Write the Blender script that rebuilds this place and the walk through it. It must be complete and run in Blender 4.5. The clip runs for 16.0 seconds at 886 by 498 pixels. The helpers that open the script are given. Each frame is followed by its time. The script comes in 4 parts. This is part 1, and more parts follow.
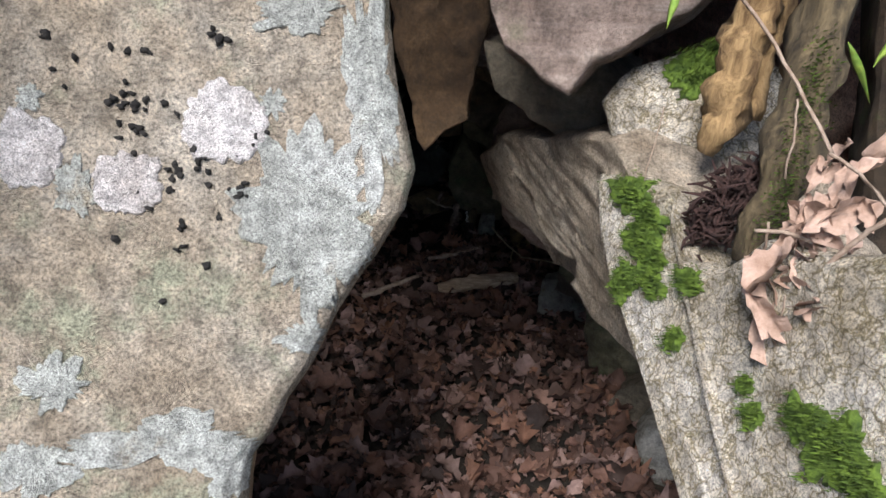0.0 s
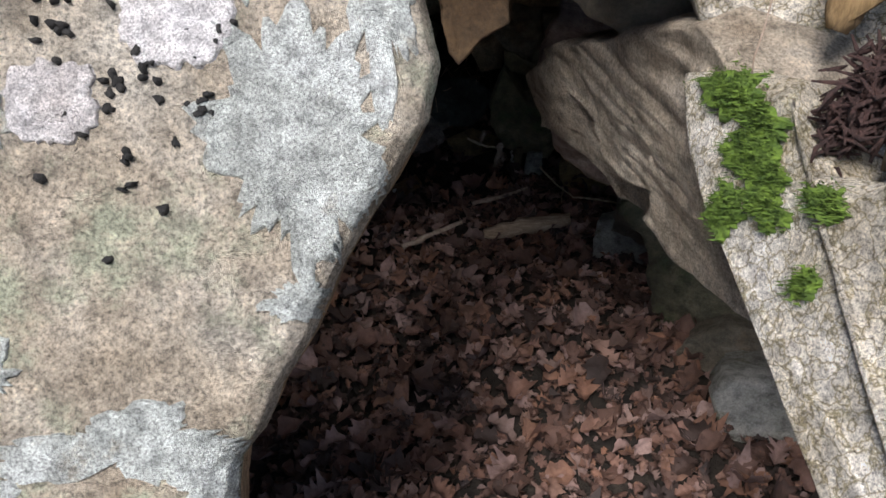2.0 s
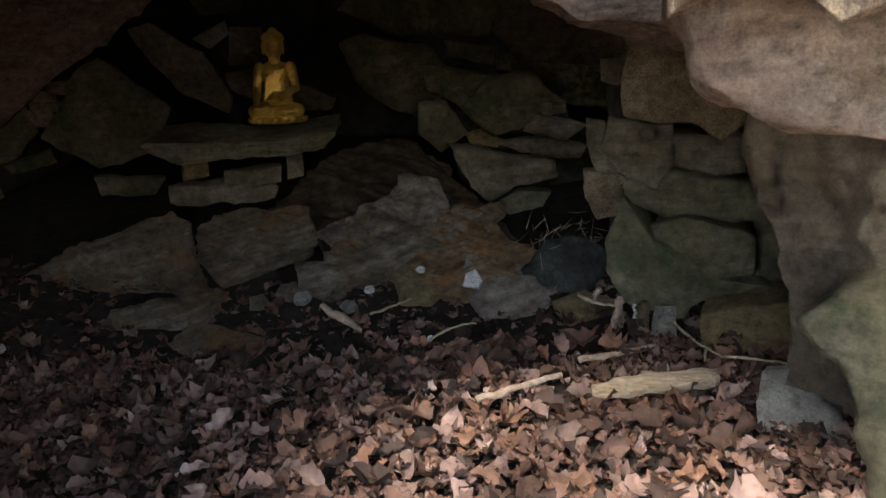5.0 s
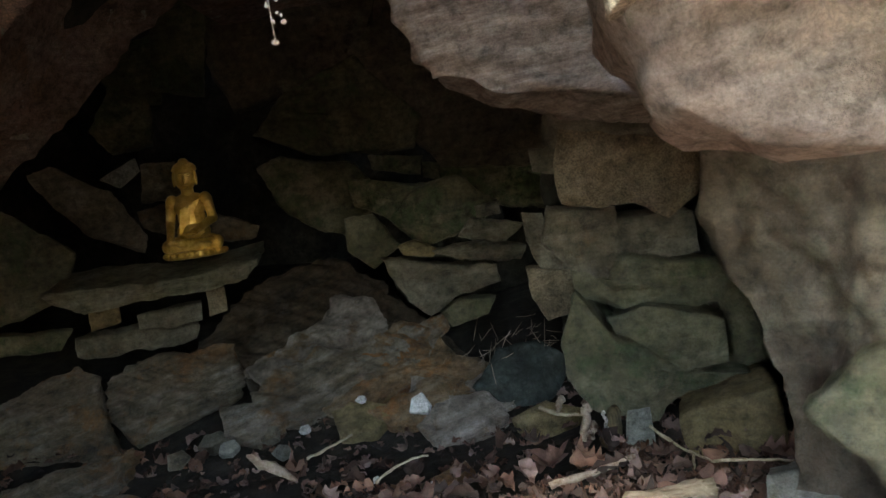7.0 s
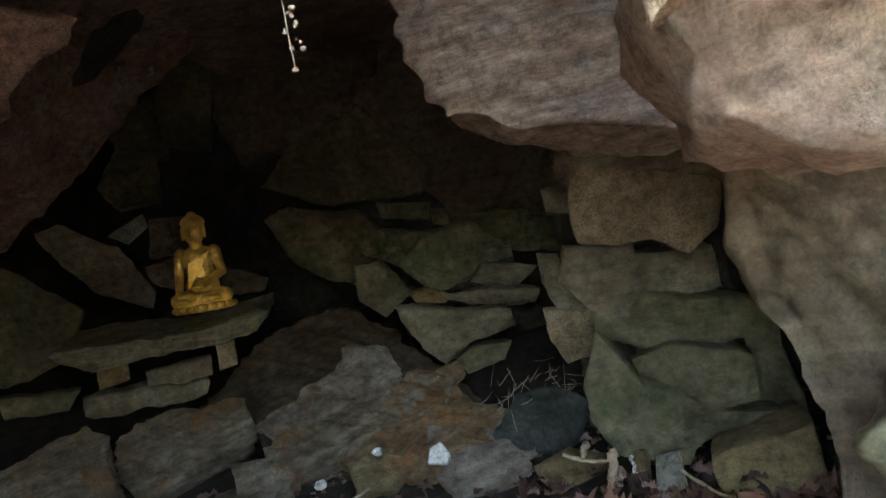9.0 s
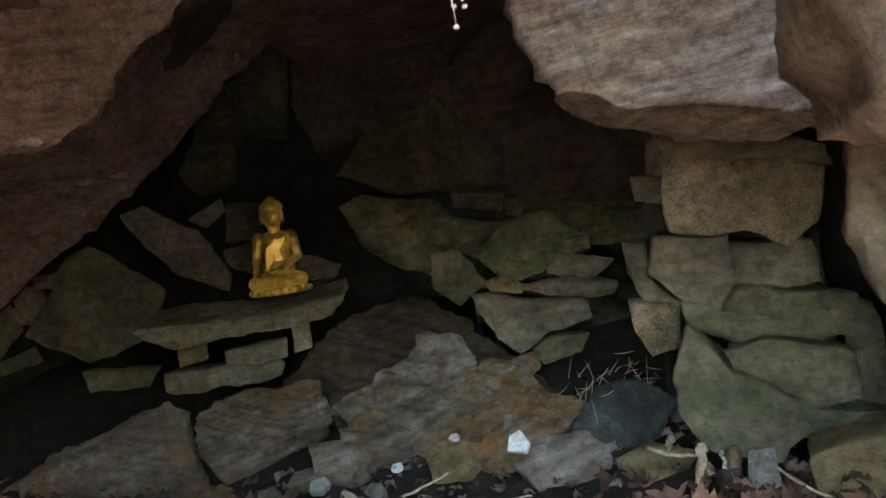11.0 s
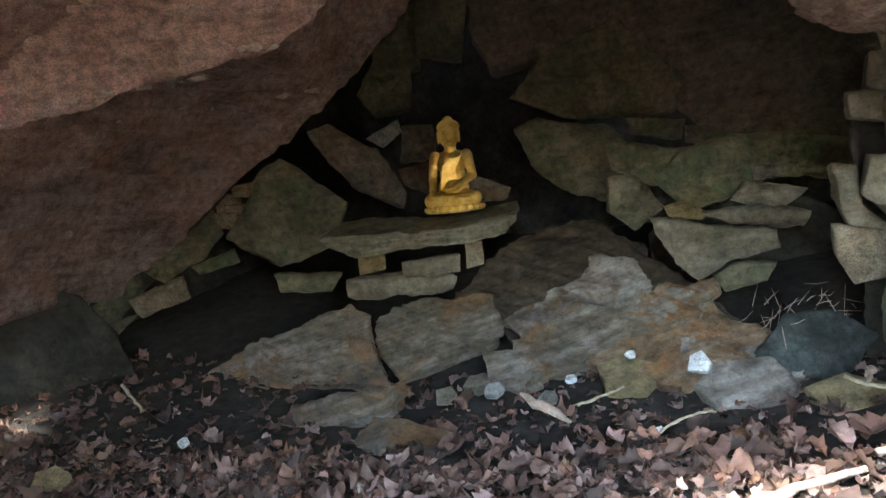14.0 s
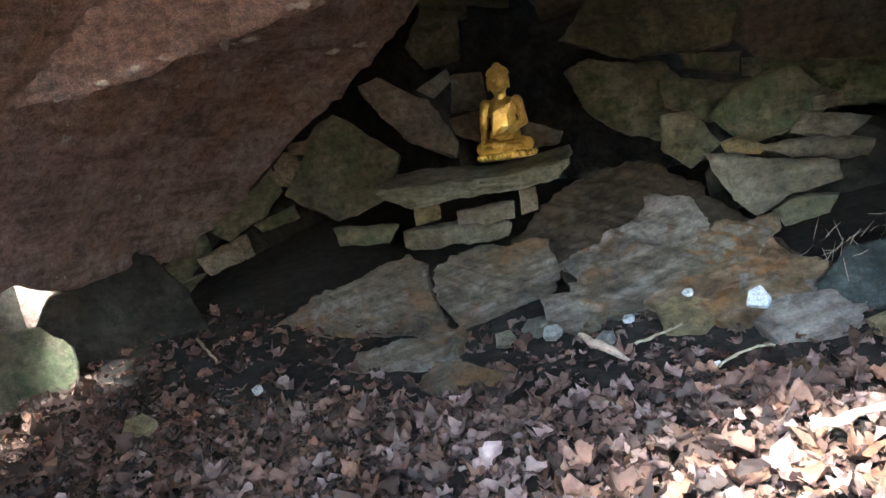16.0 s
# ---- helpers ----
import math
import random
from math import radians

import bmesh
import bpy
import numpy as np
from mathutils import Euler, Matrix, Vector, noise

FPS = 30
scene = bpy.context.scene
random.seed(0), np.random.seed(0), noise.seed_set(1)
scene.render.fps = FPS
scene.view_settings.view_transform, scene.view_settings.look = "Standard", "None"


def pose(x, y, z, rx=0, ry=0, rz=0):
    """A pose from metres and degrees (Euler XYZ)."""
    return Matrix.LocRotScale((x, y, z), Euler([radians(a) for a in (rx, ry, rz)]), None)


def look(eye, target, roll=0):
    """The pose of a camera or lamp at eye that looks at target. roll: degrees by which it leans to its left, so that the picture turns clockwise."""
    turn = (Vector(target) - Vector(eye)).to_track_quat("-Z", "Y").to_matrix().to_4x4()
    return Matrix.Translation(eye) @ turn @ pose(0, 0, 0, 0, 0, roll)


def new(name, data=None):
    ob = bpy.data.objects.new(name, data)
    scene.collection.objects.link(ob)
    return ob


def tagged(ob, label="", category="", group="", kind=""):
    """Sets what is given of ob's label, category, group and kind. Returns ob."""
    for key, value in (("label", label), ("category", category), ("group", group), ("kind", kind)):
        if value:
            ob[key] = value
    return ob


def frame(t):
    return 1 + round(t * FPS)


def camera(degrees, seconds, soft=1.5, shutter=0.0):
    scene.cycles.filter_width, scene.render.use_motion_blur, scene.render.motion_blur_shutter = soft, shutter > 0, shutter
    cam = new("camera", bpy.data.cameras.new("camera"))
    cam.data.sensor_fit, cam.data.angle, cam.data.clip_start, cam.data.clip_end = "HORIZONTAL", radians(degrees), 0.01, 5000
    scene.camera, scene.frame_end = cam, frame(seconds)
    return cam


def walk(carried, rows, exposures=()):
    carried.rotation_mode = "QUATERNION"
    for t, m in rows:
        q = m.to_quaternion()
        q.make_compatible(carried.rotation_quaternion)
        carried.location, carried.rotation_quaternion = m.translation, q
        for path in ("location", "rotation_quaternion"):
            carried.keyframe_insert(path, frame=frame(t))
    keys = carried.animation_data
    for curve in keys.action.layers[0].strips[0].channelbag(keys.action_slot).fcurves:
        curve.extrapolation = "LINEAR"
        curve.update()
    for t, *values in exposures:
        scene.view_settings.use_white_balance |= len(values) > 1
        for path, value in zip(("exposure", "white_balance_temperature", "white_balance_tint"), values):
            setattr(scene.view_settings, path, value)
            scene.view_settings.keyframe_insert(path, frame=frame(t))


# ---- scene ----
cam = camera(61.3, 16.0)
PATH = [
    (0, (0.009, -0.02, 1.986), (0.014, 1.686, 0.943), -1.3),
    (0.5, (0.043, 0.04, 1.972), (0.012, 1.734, 0.91), -4.0),
    (1, (0.035, 0.099, 1.939), (-0.044, 1.778, 0.854), -5.9),
    (1.5, (0.009, 0.145, 1.907), (-0.096, 1.799, 0.787), -6.4),
    (2, (0.013, 0.18, 1.839), (-0.112, 1.811, 0.688), -6.2),
    (2.5, (-0.023, 0.271, 1.653), (-0.136, 1.915, 0.519), -5.0),
    (3, (-0.033, 0.34, 1.508), (-0.18, 2.052, 0.485), -3.5),
    (3.5, (-0.037, 0.453, 1.33), (-0.269, 2.252, 0.485), -3.0),
    (4, (-0.012, 0.547, 1.149), (-0.346, 2.41, 0.503), -3.6),
    (4.2, (0.004, 0.577, 1.119), (-0.363, 2.448, 0.515), -4.0),
    (6.3, (0.097, 0.873, 0.962), (-0.258, 2.826, 0.712), -9.7),
    (6.5, (0.102, 0.91, 0.969), (-0.228, 2.87, 0.746), -10.3),
    (7, (0.043, 0.992, 0.948), (-0.205, 2.97, 0.781), -11.8),
    (7.5, (0.054, 1.008, 0.92), (-0.165, 2.992, 0.794), -12.9),
    (8, (0.042, 1.006, 0.926), (-0.167, 2.993, 0.831), -13.5),
    (8.5, (0.024, 1.038, 0.931), (-0.195, 3.026, 0.883), -13.6),
    (11, (-0.115, 1.027, 0.916), (-0.491, 2.992, 0.906), -12.0),
    (11.5, (-0.152, 1.01, 0.891), (-0.603, 2.958, 0.873), -11.5),
    (12, (-0.187, 0.978, 0.879), (-0.718, 2.906, 0.843), -11.0),
    (12.5, (-0.21, 0.972, 0.871), (-0.816, 2.877, 0.815), -10.7),
    (13, (-0.225, 0.962, 0.855), (-0.902, 2.842, 0.782), -10.4),
    (13.5, (-0.257, 0.943, 0.839), (-0.994, 2.8, 0.757), -9.9),
    (14, (-0.262, 0.936, 0.834), (-1.03, 2.781, 0.742), -9.5),
    (14.5, (-0.251, 0.94, 0.842), (-1.043, 2.773, 0.739), -9.8),
    (15, (-0.243, 0.911, 0.826), (-1.075, 2.725, 0.696), -10.3),
    (15.5, (-0.246, 0.908, 0.813), (-1.127, 2.695, 0.65), -11.3),
    (16, (-0.237, 0.889, 0.822), (-1.158, 2.654, 0.63), -12.3),
]
EXPOSURES = [(0, 0.82, 6500, 13), (2.2, 0.85, 6450, 13), (3.0, 1.35, 6800, 12), (3.5, 2.95, 7400, 15), (4.2, 3.75, 7600, 15), (6.3, 4.5, 7300, 1),
             (8.7, 4.95, 7200, 1), (11, 5.45, 7150, 1), (13, 6.15, 6850, 2), (16, 6.3, 6350, 3)]
walk(cam, [(t, look(eye, target, roll)) for t, eye, target, roll in PATH], EXPOSURES)

# ---- sky and sun: soft woodland daylight ----
world = bpy.data.worlds.new("sky")
scene.world = world
world.use_nodes = True
sky = world.node_tree.nodes.new("ShaderNodeTexSky")
sky.sky_type, sky.sun_disc = "NISHITA", False
sky.sun_elevation, sky.sun_rotation = radians(56), radians(197)
world.node_tree.links.new(sky.outputs["Color"], world.node_tree.nodes["Background"].inputs["Color"])
world.node_tree.nodes["Background"].inputs["Strength"].default_value = 0.09
sun_data = bpy.data.lights.new("sun", "SUN")
sun_data.energy, sun_data.angle, sun_data.color = 4.0, radians(26), (1.0, 0.97, 0.94)
sun = new("sun", sun_data)
sun.matrix_world = look((-1.7, -3.9, 8.3), (0.0, 1.5, 0.0))


# ---- materials ----
def shader(name, rough=0.9, metal=0.0):
    m = bpy.data.materials.new(name)
    m.use_nodes = True
    b = m.node_tree.nodes["Principled BSDF"]
    b.inputs["Roughness"].default_value, b.inputs["Metallic"].default_value = rough, metal
    return m, m.node_tree, b


def node(tree, kind, **values):
    n = tree.nodes.new(kind)
    for key, value in values.items():
        n.inputs[key].default_value = value
    return n


def noise_of(tree, where, scale, detail=6.0, rough=0.6, warp=0.0):
    n = node(tree, "ShaderNodeTexNoise", Scale=scale, Detail=detail, Roughness=rough, Distortion=warp)
    tree.links.new(where, n.inputs["Vector"])
    return n.outputs["Fac"]


def ramp(tree, value, *stops):
    n = tree.nodes.new("ShaderNodeValToRGB")
    while len(n.color_ramp.elements) < len(stops):
        n.color_ramp.elements.new(0.5)
    for e, (at, colour) in zip(n.color_ramp.elements, stops):
        e.position = at
        e.color = (*colour, 1) if isinstance(colour, tuple) else (colour, colour, colour, 1)
    tree.links.new(value, n.inputs["Fac"])
    return n.outputs["Color"]


def mixed(tree, how, fac, a, b):
    n = tree.nodes.new("ShaderNodeMixRGB")
    n.blend_type = how
    for socket, value in zip(n.inputs, (fac, a, b)):
        if isinstance(value, bpy.types.NodeSocket):
            tree.links.new(value, socket)
        elif isinstance(value, tuple):
            socket.default_value = (*value, 1)
        else:
            socket.default_value = value
    return n.outputs["Color"]


def place_of(tree, squash=(1, 1, 1), turn=(0, 0, 0)):
    g = tree.nodes.new("ShaderNodeNewGeometry")
    m = tree.nodes.new("ShaderNodeMapping")
    m.inputs["Scale"].default_value = squash
    m.inputs["Rotation"].default_value = [radians(a) for a in turn]
    tree.links.new(g.outputs["Position"], m.inputs["Vector"])
    return m.outputs["Vector"]


def bumped(tree, b, height, depth, strength=1.0):
    n = node(tree, "ShaderNodeBump", Strength=strength, Distance=depth)
    tree.links.new(height, n.inputs["Height"])
    tree.links.new(n.outputs["Normal"], b.inputs["Normal"])


def stone(name, dark, mid, light, stain=None, stain_at=0.6, spots=0.0, layers=0.0, rough=0.88, scale=1.0, relief=0.012, crust=0.0, dip=None, grainy=0.4):
    """Weathered stone: broad tone, grain, stains, pale lichen spots, fine relief."""
    m, t, b = shader(name, rough)
    p = place_of(t)
    flat = place_of(t, (1.0, 0.6, 6.0), (6, 14, 0))
    if dip:
        tilted = flat.node
        tilted.vector_type = "TEXTURE"
        tilted.inputs["Scale"].default_value = (1.1, 1.1, 0.15)
        tilted.inputs["Rotation"].default_value = [radians(a) for a in dip]
    broad = noise_of(t, p, 3.2 * scale, 8, 0.68)
    grain = noise_of(t, p, 150 * scale, 5, 0.8)
    mottle = noise_of(t, p, 22 * scale, 9, 0.75)
    bands = noise_of(t, flat, 4.5 * scale, 9, 0.7)
    tone = mixed(t, "MIX", layers, broad, bands)
    colour = ramp(t, tone, (0.34, dark), (0.5, mid), (0.66, light))
    speck = mixed(t, "MULTIPLY", 1.0, mixed(t, "MIX", grainy, (1.0, 1.0, 1.0), ramp(t, grain, (0.38, 0.3), (0.5, 1.0), (0.62, 1.5))), ramp(t, mottle, (0.36, 0.45), (0.5, 1.0), (0.64, 1.4)))
    colour = mixed(t, "MULTIPLY", 0.9, colour, speck)
    if stain:
        where = ramp(t, noise_of(t, p, 4.1 * scale, 9, 0.72), (stain_at - 0.05, 0.0), (stain_at + 0.05, 1.0))
        colour = mixed(t, "MIX", where, colour, mixed(t, "MULTIPLY", 0.9, stain, speck))
    if spots:
        where = ramp(t, noise_of(t, p, 9 * scale, 9, 0.75), (spots, 0.0), (spots + 0.03, 1.0))
        colour = mixed(t, "MIX", where, colour, mixed(t, "MULTIPLY", 0.7, (0.66, 0.66, 0.60), speck))
    t.links.new(colour, b.inputs["Base Color"])
    height = mixed(t, "MIX", layers * 0.7, noise_of(t, p, 14 * scale, 12, 0.75), bands)
    if crust:
        cells = node(t, "ShaderNodeTexVoronoi", Scale=24 * scale)
        cells.feature = "DISTANCE_TO_EDGE"
        wob = node(t, "ShaderNodeTexNoise", Scale=18 * scale, Detail=6.0)
        t.links.new(p, wob.inputs["Vector"])
        t.links.new(mixed(t, "ADD", 0.06, p, wob.outputs["Color"]), cells.inputs["Vector"])
        if crust > 0.6:
            colour = mixed(t, "MULTIPLY", 1.0, colour, ramp(t, cells.outputs["Distance"], (0.0, (0.36, 0.33, 0.22)), (0.04, (0.72, 0.68, 0.57)), (0.09, (1.05, 1.05, 1.05))))
            t.links.new(colour, b.inputs["Base Color"])
        height = mixed(t, "ADD", crust, height, ramp(t, cells.outputs["Distance"], (0.0, 0.0), (0.10, 0.8), (0.4, 1.0)))
    n1 = node(t, "ShaderNodeBump", Strength=1.0, Distance=relief)
    t.links.new(height, n1.inputs["Height"])
    n2 = node(t, "ShaderNodeBump", Strength=1.0, Distance=0.014 * (0.3 + 0.7 * grainy) / scale)
    t.links.new(grain, n2.inputs["Height"])
    t.links.new(n1.outputs["Normal"], n2.inputs["Normal"])
    t.links.new(n2.outputs["Normal"], b.inputs["Normal"])
    return m


LICHEN = stone("tan_granite", (0.28, 0.225, 0.16), (0.42, 0.36, 0.28), (0.50, 0.46, 0.39), (0.36, 0.37, 0.27), 0.58, 0.0, 0, scale=1.6, relief=0.06, crust=0.5, grainy=1.0)
PALE = stone("pale_granite", (0.44, 0.38, 0.28), (0.64, 0.59, 0.50), (0.76, 0.73, 0.67), (0.34, 0.31, 0.18), 0.64, 0.0, 0, scale=2.0, relief=0.055, crust=0.75, grainy=1.0)
PINK = stone("pink_schist", (0.17, 0.12, 0.095), (0.34, 0.265, 0.225), (0.50, 0.43, 0.38), (0.22, 0.20, 0.14), 0.66, 0.70, 0.5, scale=1.5, relief=0.025)
BANDED = stone("banded_schist", (0.14, 0.10, 0.08), (0.30, 0.24, 0.20), (0.52, 0.46, 0.40), None, 0.6, 0.70, 0.85, scale=1.5, relief=0.03)
DARKTAN = stone("dark_brown_schist", (0.085, 0.065, 0.045), (0.17, 0.135, 0.10), (0.29, 0.245, 0.19), (0.20, 0.19, 0.13), 0.60, 0.0, 0.4, relief=0.06, rough=0.62)
TAN = stone("tan_schist", (0.14, 0.10, 0.065), (0.28, 0.22, 0.15), (0.42, 0.36, 0.27), (0.20, 0.13, 0.07), 0.62, 0.0, 0.3, relief=0.02, grainy=0.8)
# Lighter copy of TAN: skylight on the entrance flank put into the colour.
LIT_TAN = stone("lit_tan_schist", (0.28, 0.22, 0.155), (0.47, 0.40, 0.31), (0.62, 0.56, 0.47), (0.30, 0.24, 0.17), 0.64, 0.0, 0.4, scale=1.6, relief=0.03, grainy=0.8)
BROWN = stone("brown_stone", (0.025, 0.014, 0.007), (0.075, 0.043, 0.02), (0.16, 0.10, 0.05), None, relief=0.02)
GREY = stone("grey_schist", (0.075, 0.06, 0.042), (0.21, 0.183, 0.135), (0.40, 0.365, 0.29), (0.19, 0.13, 0.075), 0.60, 0.0, 0.35, relief=0.05, rough=0.62)
PALEGREY = stone("pale_grey_stone", (0.22, 0.215, 0.18), (0.36, 0.355, 0.315), (0.52, 0.515, 0.48), (0.17, 0.165, 0.10), 0.62, 0.0, 0.3, relief=0.05)
GREEN = stone("green_stained_stone", (0.055, 0.05, 0.028), (0.165, 0.152, 0.092), (0.32, 0.295, 0.20), (0.10, 0.125, 0.06), 0.56, 0.0, 0.3, relief=0.05, rough=0.62)
OCHRE = stone("ochre_stone", (0.15, 0.11, 0.055), (0.29, 0.22, 0.11), (0.42, 0.33, 0.20), None, 0.6, 0.0, 0.4, relief=0.05)
LEDGE = stone("bedrock", (0.05, 0.036, 0.024), (0.22, 0.175, 0.125), (0.50, 0.45, 0.40), (0.26, 0.14, 0.06), 0.56, 0.0, 0.55, scale=0.9, relief=0.07, dip=(-6, -14, 0), rough=0.62)
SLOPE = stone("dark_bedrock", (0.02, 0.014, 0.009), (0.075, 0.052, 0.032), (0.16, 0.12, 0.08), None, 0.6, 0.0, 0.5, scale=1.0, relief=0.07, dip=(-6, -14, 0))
BLUISH = stone("blue_grey_bedrock", (0.09, 0.07, 0.055), (0.29, 0.245, 0.21), (0.52, 0.465, 0.425), (0.22, 0.14, 0.08), 0.60, 0.0, 0.5, scale=1.0, relief=0.06, dip=(-6, -14, 0), rough=0.62)
RUSTY = stone("rusty_bedrock", (0.09, 0.05, 0.025), (0.25, 0.155, 0.08), (0.42, 0.33, 0.24), (0.33, 0.15, 0.05), 0.54, 0.0, 0.5, scale=1.0, relief=0.06, dip=(-6, -14, 0), rough=0.62)
SLAB = stone("slab_stone", (0.10, 0.088, 0.06), (0.24, 0.222, 0.152), (0.36, 0.35, 0.29), None, 0.6, 0.0, 0.7, relief=0.05, rough=0.62)
ROOF = stone("roof_stone", (0.11, 0.072, 0.06), (0.40, 0.275, 0.235), (0.62, 0.49, 0.43), (0.40, 0.25, 0.18), 0.58, 0.625, 0.45, scale=1.0, relief=0.1, grainy=0.75)
FLANK = stone("reddish_brown_flank", (0.26, 0.165, 0.085), (0.45, 0.30, 0.17), (0.56, 0.41, 0.27), (0.12, 0.07, 0.04), 0.63, 0.0, 0.2, relief=0.02)


# Near-black stone: the deep shade of the cave put into the colour.
SHADE_WALL = stone("shade_wall_stone", (0.02, 0.019, 0.015), (0.055, 0.052, 0.042), (0.10, 0.095, 0.075), None, relief=0.05)
EARTH = stone("dark_earth", (0.02, 0.014, 0.009), (0.06, 0.042, 0.026), (0.13, 0.09, 0.055), (0.06, 0.09, 0.025), 0.62, scale=2.0, relief=0.05)
# Pink roof stone lightened: daylight on the flank is put into the colour.
LIT_PINKROOF = stone("lit_pink_roof_stone", (0.30, 0.185, 0.155), (0.66, 0.475, 0.42), (0.80, 0.66, 0.60), (0.30, 0.20, 0.15), 0.62, 0.61, 0.5, scale=1.2, relief=0.1, grainy=0.75)


def plain(name, dark, light, scale=20.0, rough=0.9, relief=0.004, metal=0.0, each=0.0, whole=False):
    m, t, b = shader(name, rough, metal)
    p = place_of(t)
    colour = ramp(t, noise_of(t, p, scale, 7, 0.7), (0.35, dark), (0.65, light))
    if each:
        g = t.nodes.new("ShaderNodeObjectInfo" if whole else "ShaderNodeNewGeometry")
        colour = mixed(t, "MULTIPLY", each, colour, ramp(t, g.outputs["Random" if whole else "Random Per Island"], (0.0, (0.10, 0.085, 0.08)), (0.28, (0.40, 0.27, 0.20)), (0.55, (0.85, 0.62, 0.52)), (0.68, (1.15, 0.78, 0.52)), (0.8, (1.0, 0.94, 0.92)), (0.93, (1.25, 1.08, 1.05)), (1.0, (2.0, 1.95, 1.95))))
    t.links.new(colour, b.inputs["Base Color"])
    bumped(t, b, noise_of(t, p, scale * 4, 6, 0.7), relief)
    return m


# Leaf mulch outside, made paler than the soil to bounce daylight into the cave.
BOUNCE_MULCH = plain("bounce_leaf_mulch", (0.07, 0.045, 0.03), (0.24, 0.17, 0.12), 6, 0.9, 0.02)
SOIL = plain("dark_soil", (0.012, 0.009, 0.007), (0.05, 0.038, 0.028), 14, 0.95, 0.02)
LEAF = plain("dead_leaf", (0.12, 0.082, 0.07), (0.29, 0.212, 0.187), 14, 0.7, 0.006, each=0.9)
LEAF_PIECE = plain("single_dead_leaf", (0.12, 0.082, 0.07), (0.29, 0.212, 0.187), 14, 0.7, 0.006, each=0.9, whole=True)
GOLD = plain("gold_paint", (0.66, 0.42, 0.08), (1.0, 0.76, 0.26), 14, 0.36, 0.002, 0.65)
MOSS = plain("moss", (0.045, 0.09, 0.012), (0.16, 0.26, 0.03), 60, 0.95, 0.006)


# ---- builders ----
from mathutils.bvhtree import BVHTree

def mesh_of(name, bm, material, smooth=True):
    data = bpy.data.meshes.new(name)
    bm.to_mesh(data)
    bm.free()
    data.materials.append(material)
    if smooth:
        data.polygons.foreach_set("use_smooth", [True] * len(data.polygons))
    return data


def part(name, bm, material, parent, label=""):
    ob = new(name, mesh_of(name, bm, material))
    ob.parent = parent
    ob.matrix_parent_inverse = parent.matrix_world.inverted()
    return tagged(ob, label)


def rock(name, centre, yaw, lean, outline, depth, material, label, res=0.024, edge=0.02, bulge=0.05, band=0.3, category="rock", kind="", name_seed=0, side=None, taper=0.22, steep=1.0, rugged=1.0):
    """A stone with the given outline of its face (metres across and up), a rounded edge, a domed face and a rough back."""
    turn = Matrix.Rotation(radians(yaw), 4, "Z") @ Matrix.Rotation(radians(90 - lean), 4, "X")
    swell = 1.07 if centre[1] > 3.2 and name == "boulder" else 1.0
    corners = [Vector(p) * swell for p in outline]
    if sum(a.cross(b) for a, b in zip(corners, corners[1:] + corners[:1])) < 0:
        corners.reverse()
    size = max((a - b).length for a in corners for b in corners)
    edge, bulge = min(edge, size * 0.06, depth * 0.2), min(bulge, size * 0.1)
    step = max(res, size / 200)
    loop = []
    for a, b in zip(corners, corners[1:] + corners[:1]):
        count = max(2, round((b - a).length / step))
        loop += [a.lerp(b, k / count) for k in range(count)]
    mid = sum(loop, Vector((0, 0))) / len(loop)
    dice = random.Random(round(centre[0] * 331 + centre[1] * 97 + centre[2] * 53 + size * 19) + name_seed)
    facets = []
    for k in range(6):
        way, fall = dice.uniform(0, 6.3), dice.uniform(0.05, 0.42) * steep
        facets.append((dice.uniform(0.5, 1.3) * bulge, Vector((math.cos(way), math.sin(way))) * fall))

    def face(p, share):
        """Broken planes that meet in blunt ridges."""
        off = p - mid
        return max(-1.6 * edge, min(h - off.dot(g) for h, g in facets)) * (1 - share ** 6)

    inner = max(4, round(size * 0.45 / step))
    rings = [(s / inner * 0.97, None) for s in range(1, inner + 1)]
    rings += [(0.99, -edge * 0.35), (1.0, -edge)]
    back = max(3, round(depth / step / 1.5))
    rings += [(1.0 - taper * (k / back) ** 2, -edge - (depth - edge) * k / back) for k in range(1, back + 1)]
    verts = [(mid.x, mid.y, face(mid, 0))]
    for scale, z in rings:
        for p in loop:
            q = mid + (p - mid) * scale
            verts.append((q.x, q.y, face(q, scale) if z is None else z))
    verts.append((mid.x, mid.y, -depth * 1.02))
    n, faces = len(loop), []
    for k in range(n):
        j = (k + 1) % n
        faces.append((0, 1 + k, 1 + j))
        for r in range(len(rings) - 1):
            a = 1 + r * n
            faces.append((a + k, a + n + k, a + n + j, a + j))
        a = 1 + (len(rings) - 1) * n
        faces.append((a + k, len(verts) - 1, a + j))
    data = bpy.data.meshes.new(name)
    data.from_pydata(verts, [], faces)
    data.update()
    normals = [v.normal.copy() for v in data.vertices]
    base = Matrix.Translation(centre) @ turn
    rough = min(0.036, size * 0.05) * rugged
    for v, normal in zip(data.vertices, normals):
        w = base @ v.co
        big = noise.fractal(w * (1.3 / max(0.12, size * 0.35)), 1.0, 2.0, 3)
        fine = noise.ridged_multi_fractal(w * (2.2 / max(0.08, size * 0.2)), 0.9, 2.1, 5, 1.0, 2.0)
        layer = noise.turbulence(Vector((w.x * 2, w.y * 2, w.z * 20 + w.x * 5)), 3, True)
        v.co += normal * (rough * (0.7 * big + 0.22 * rugged * (fine - 1.0) + band * 0.8 * (layer - 0.5)))
    if side:
        data.materials.append(material)
        data.materials.append(side)
        first = 1 + (inner + 2) * n
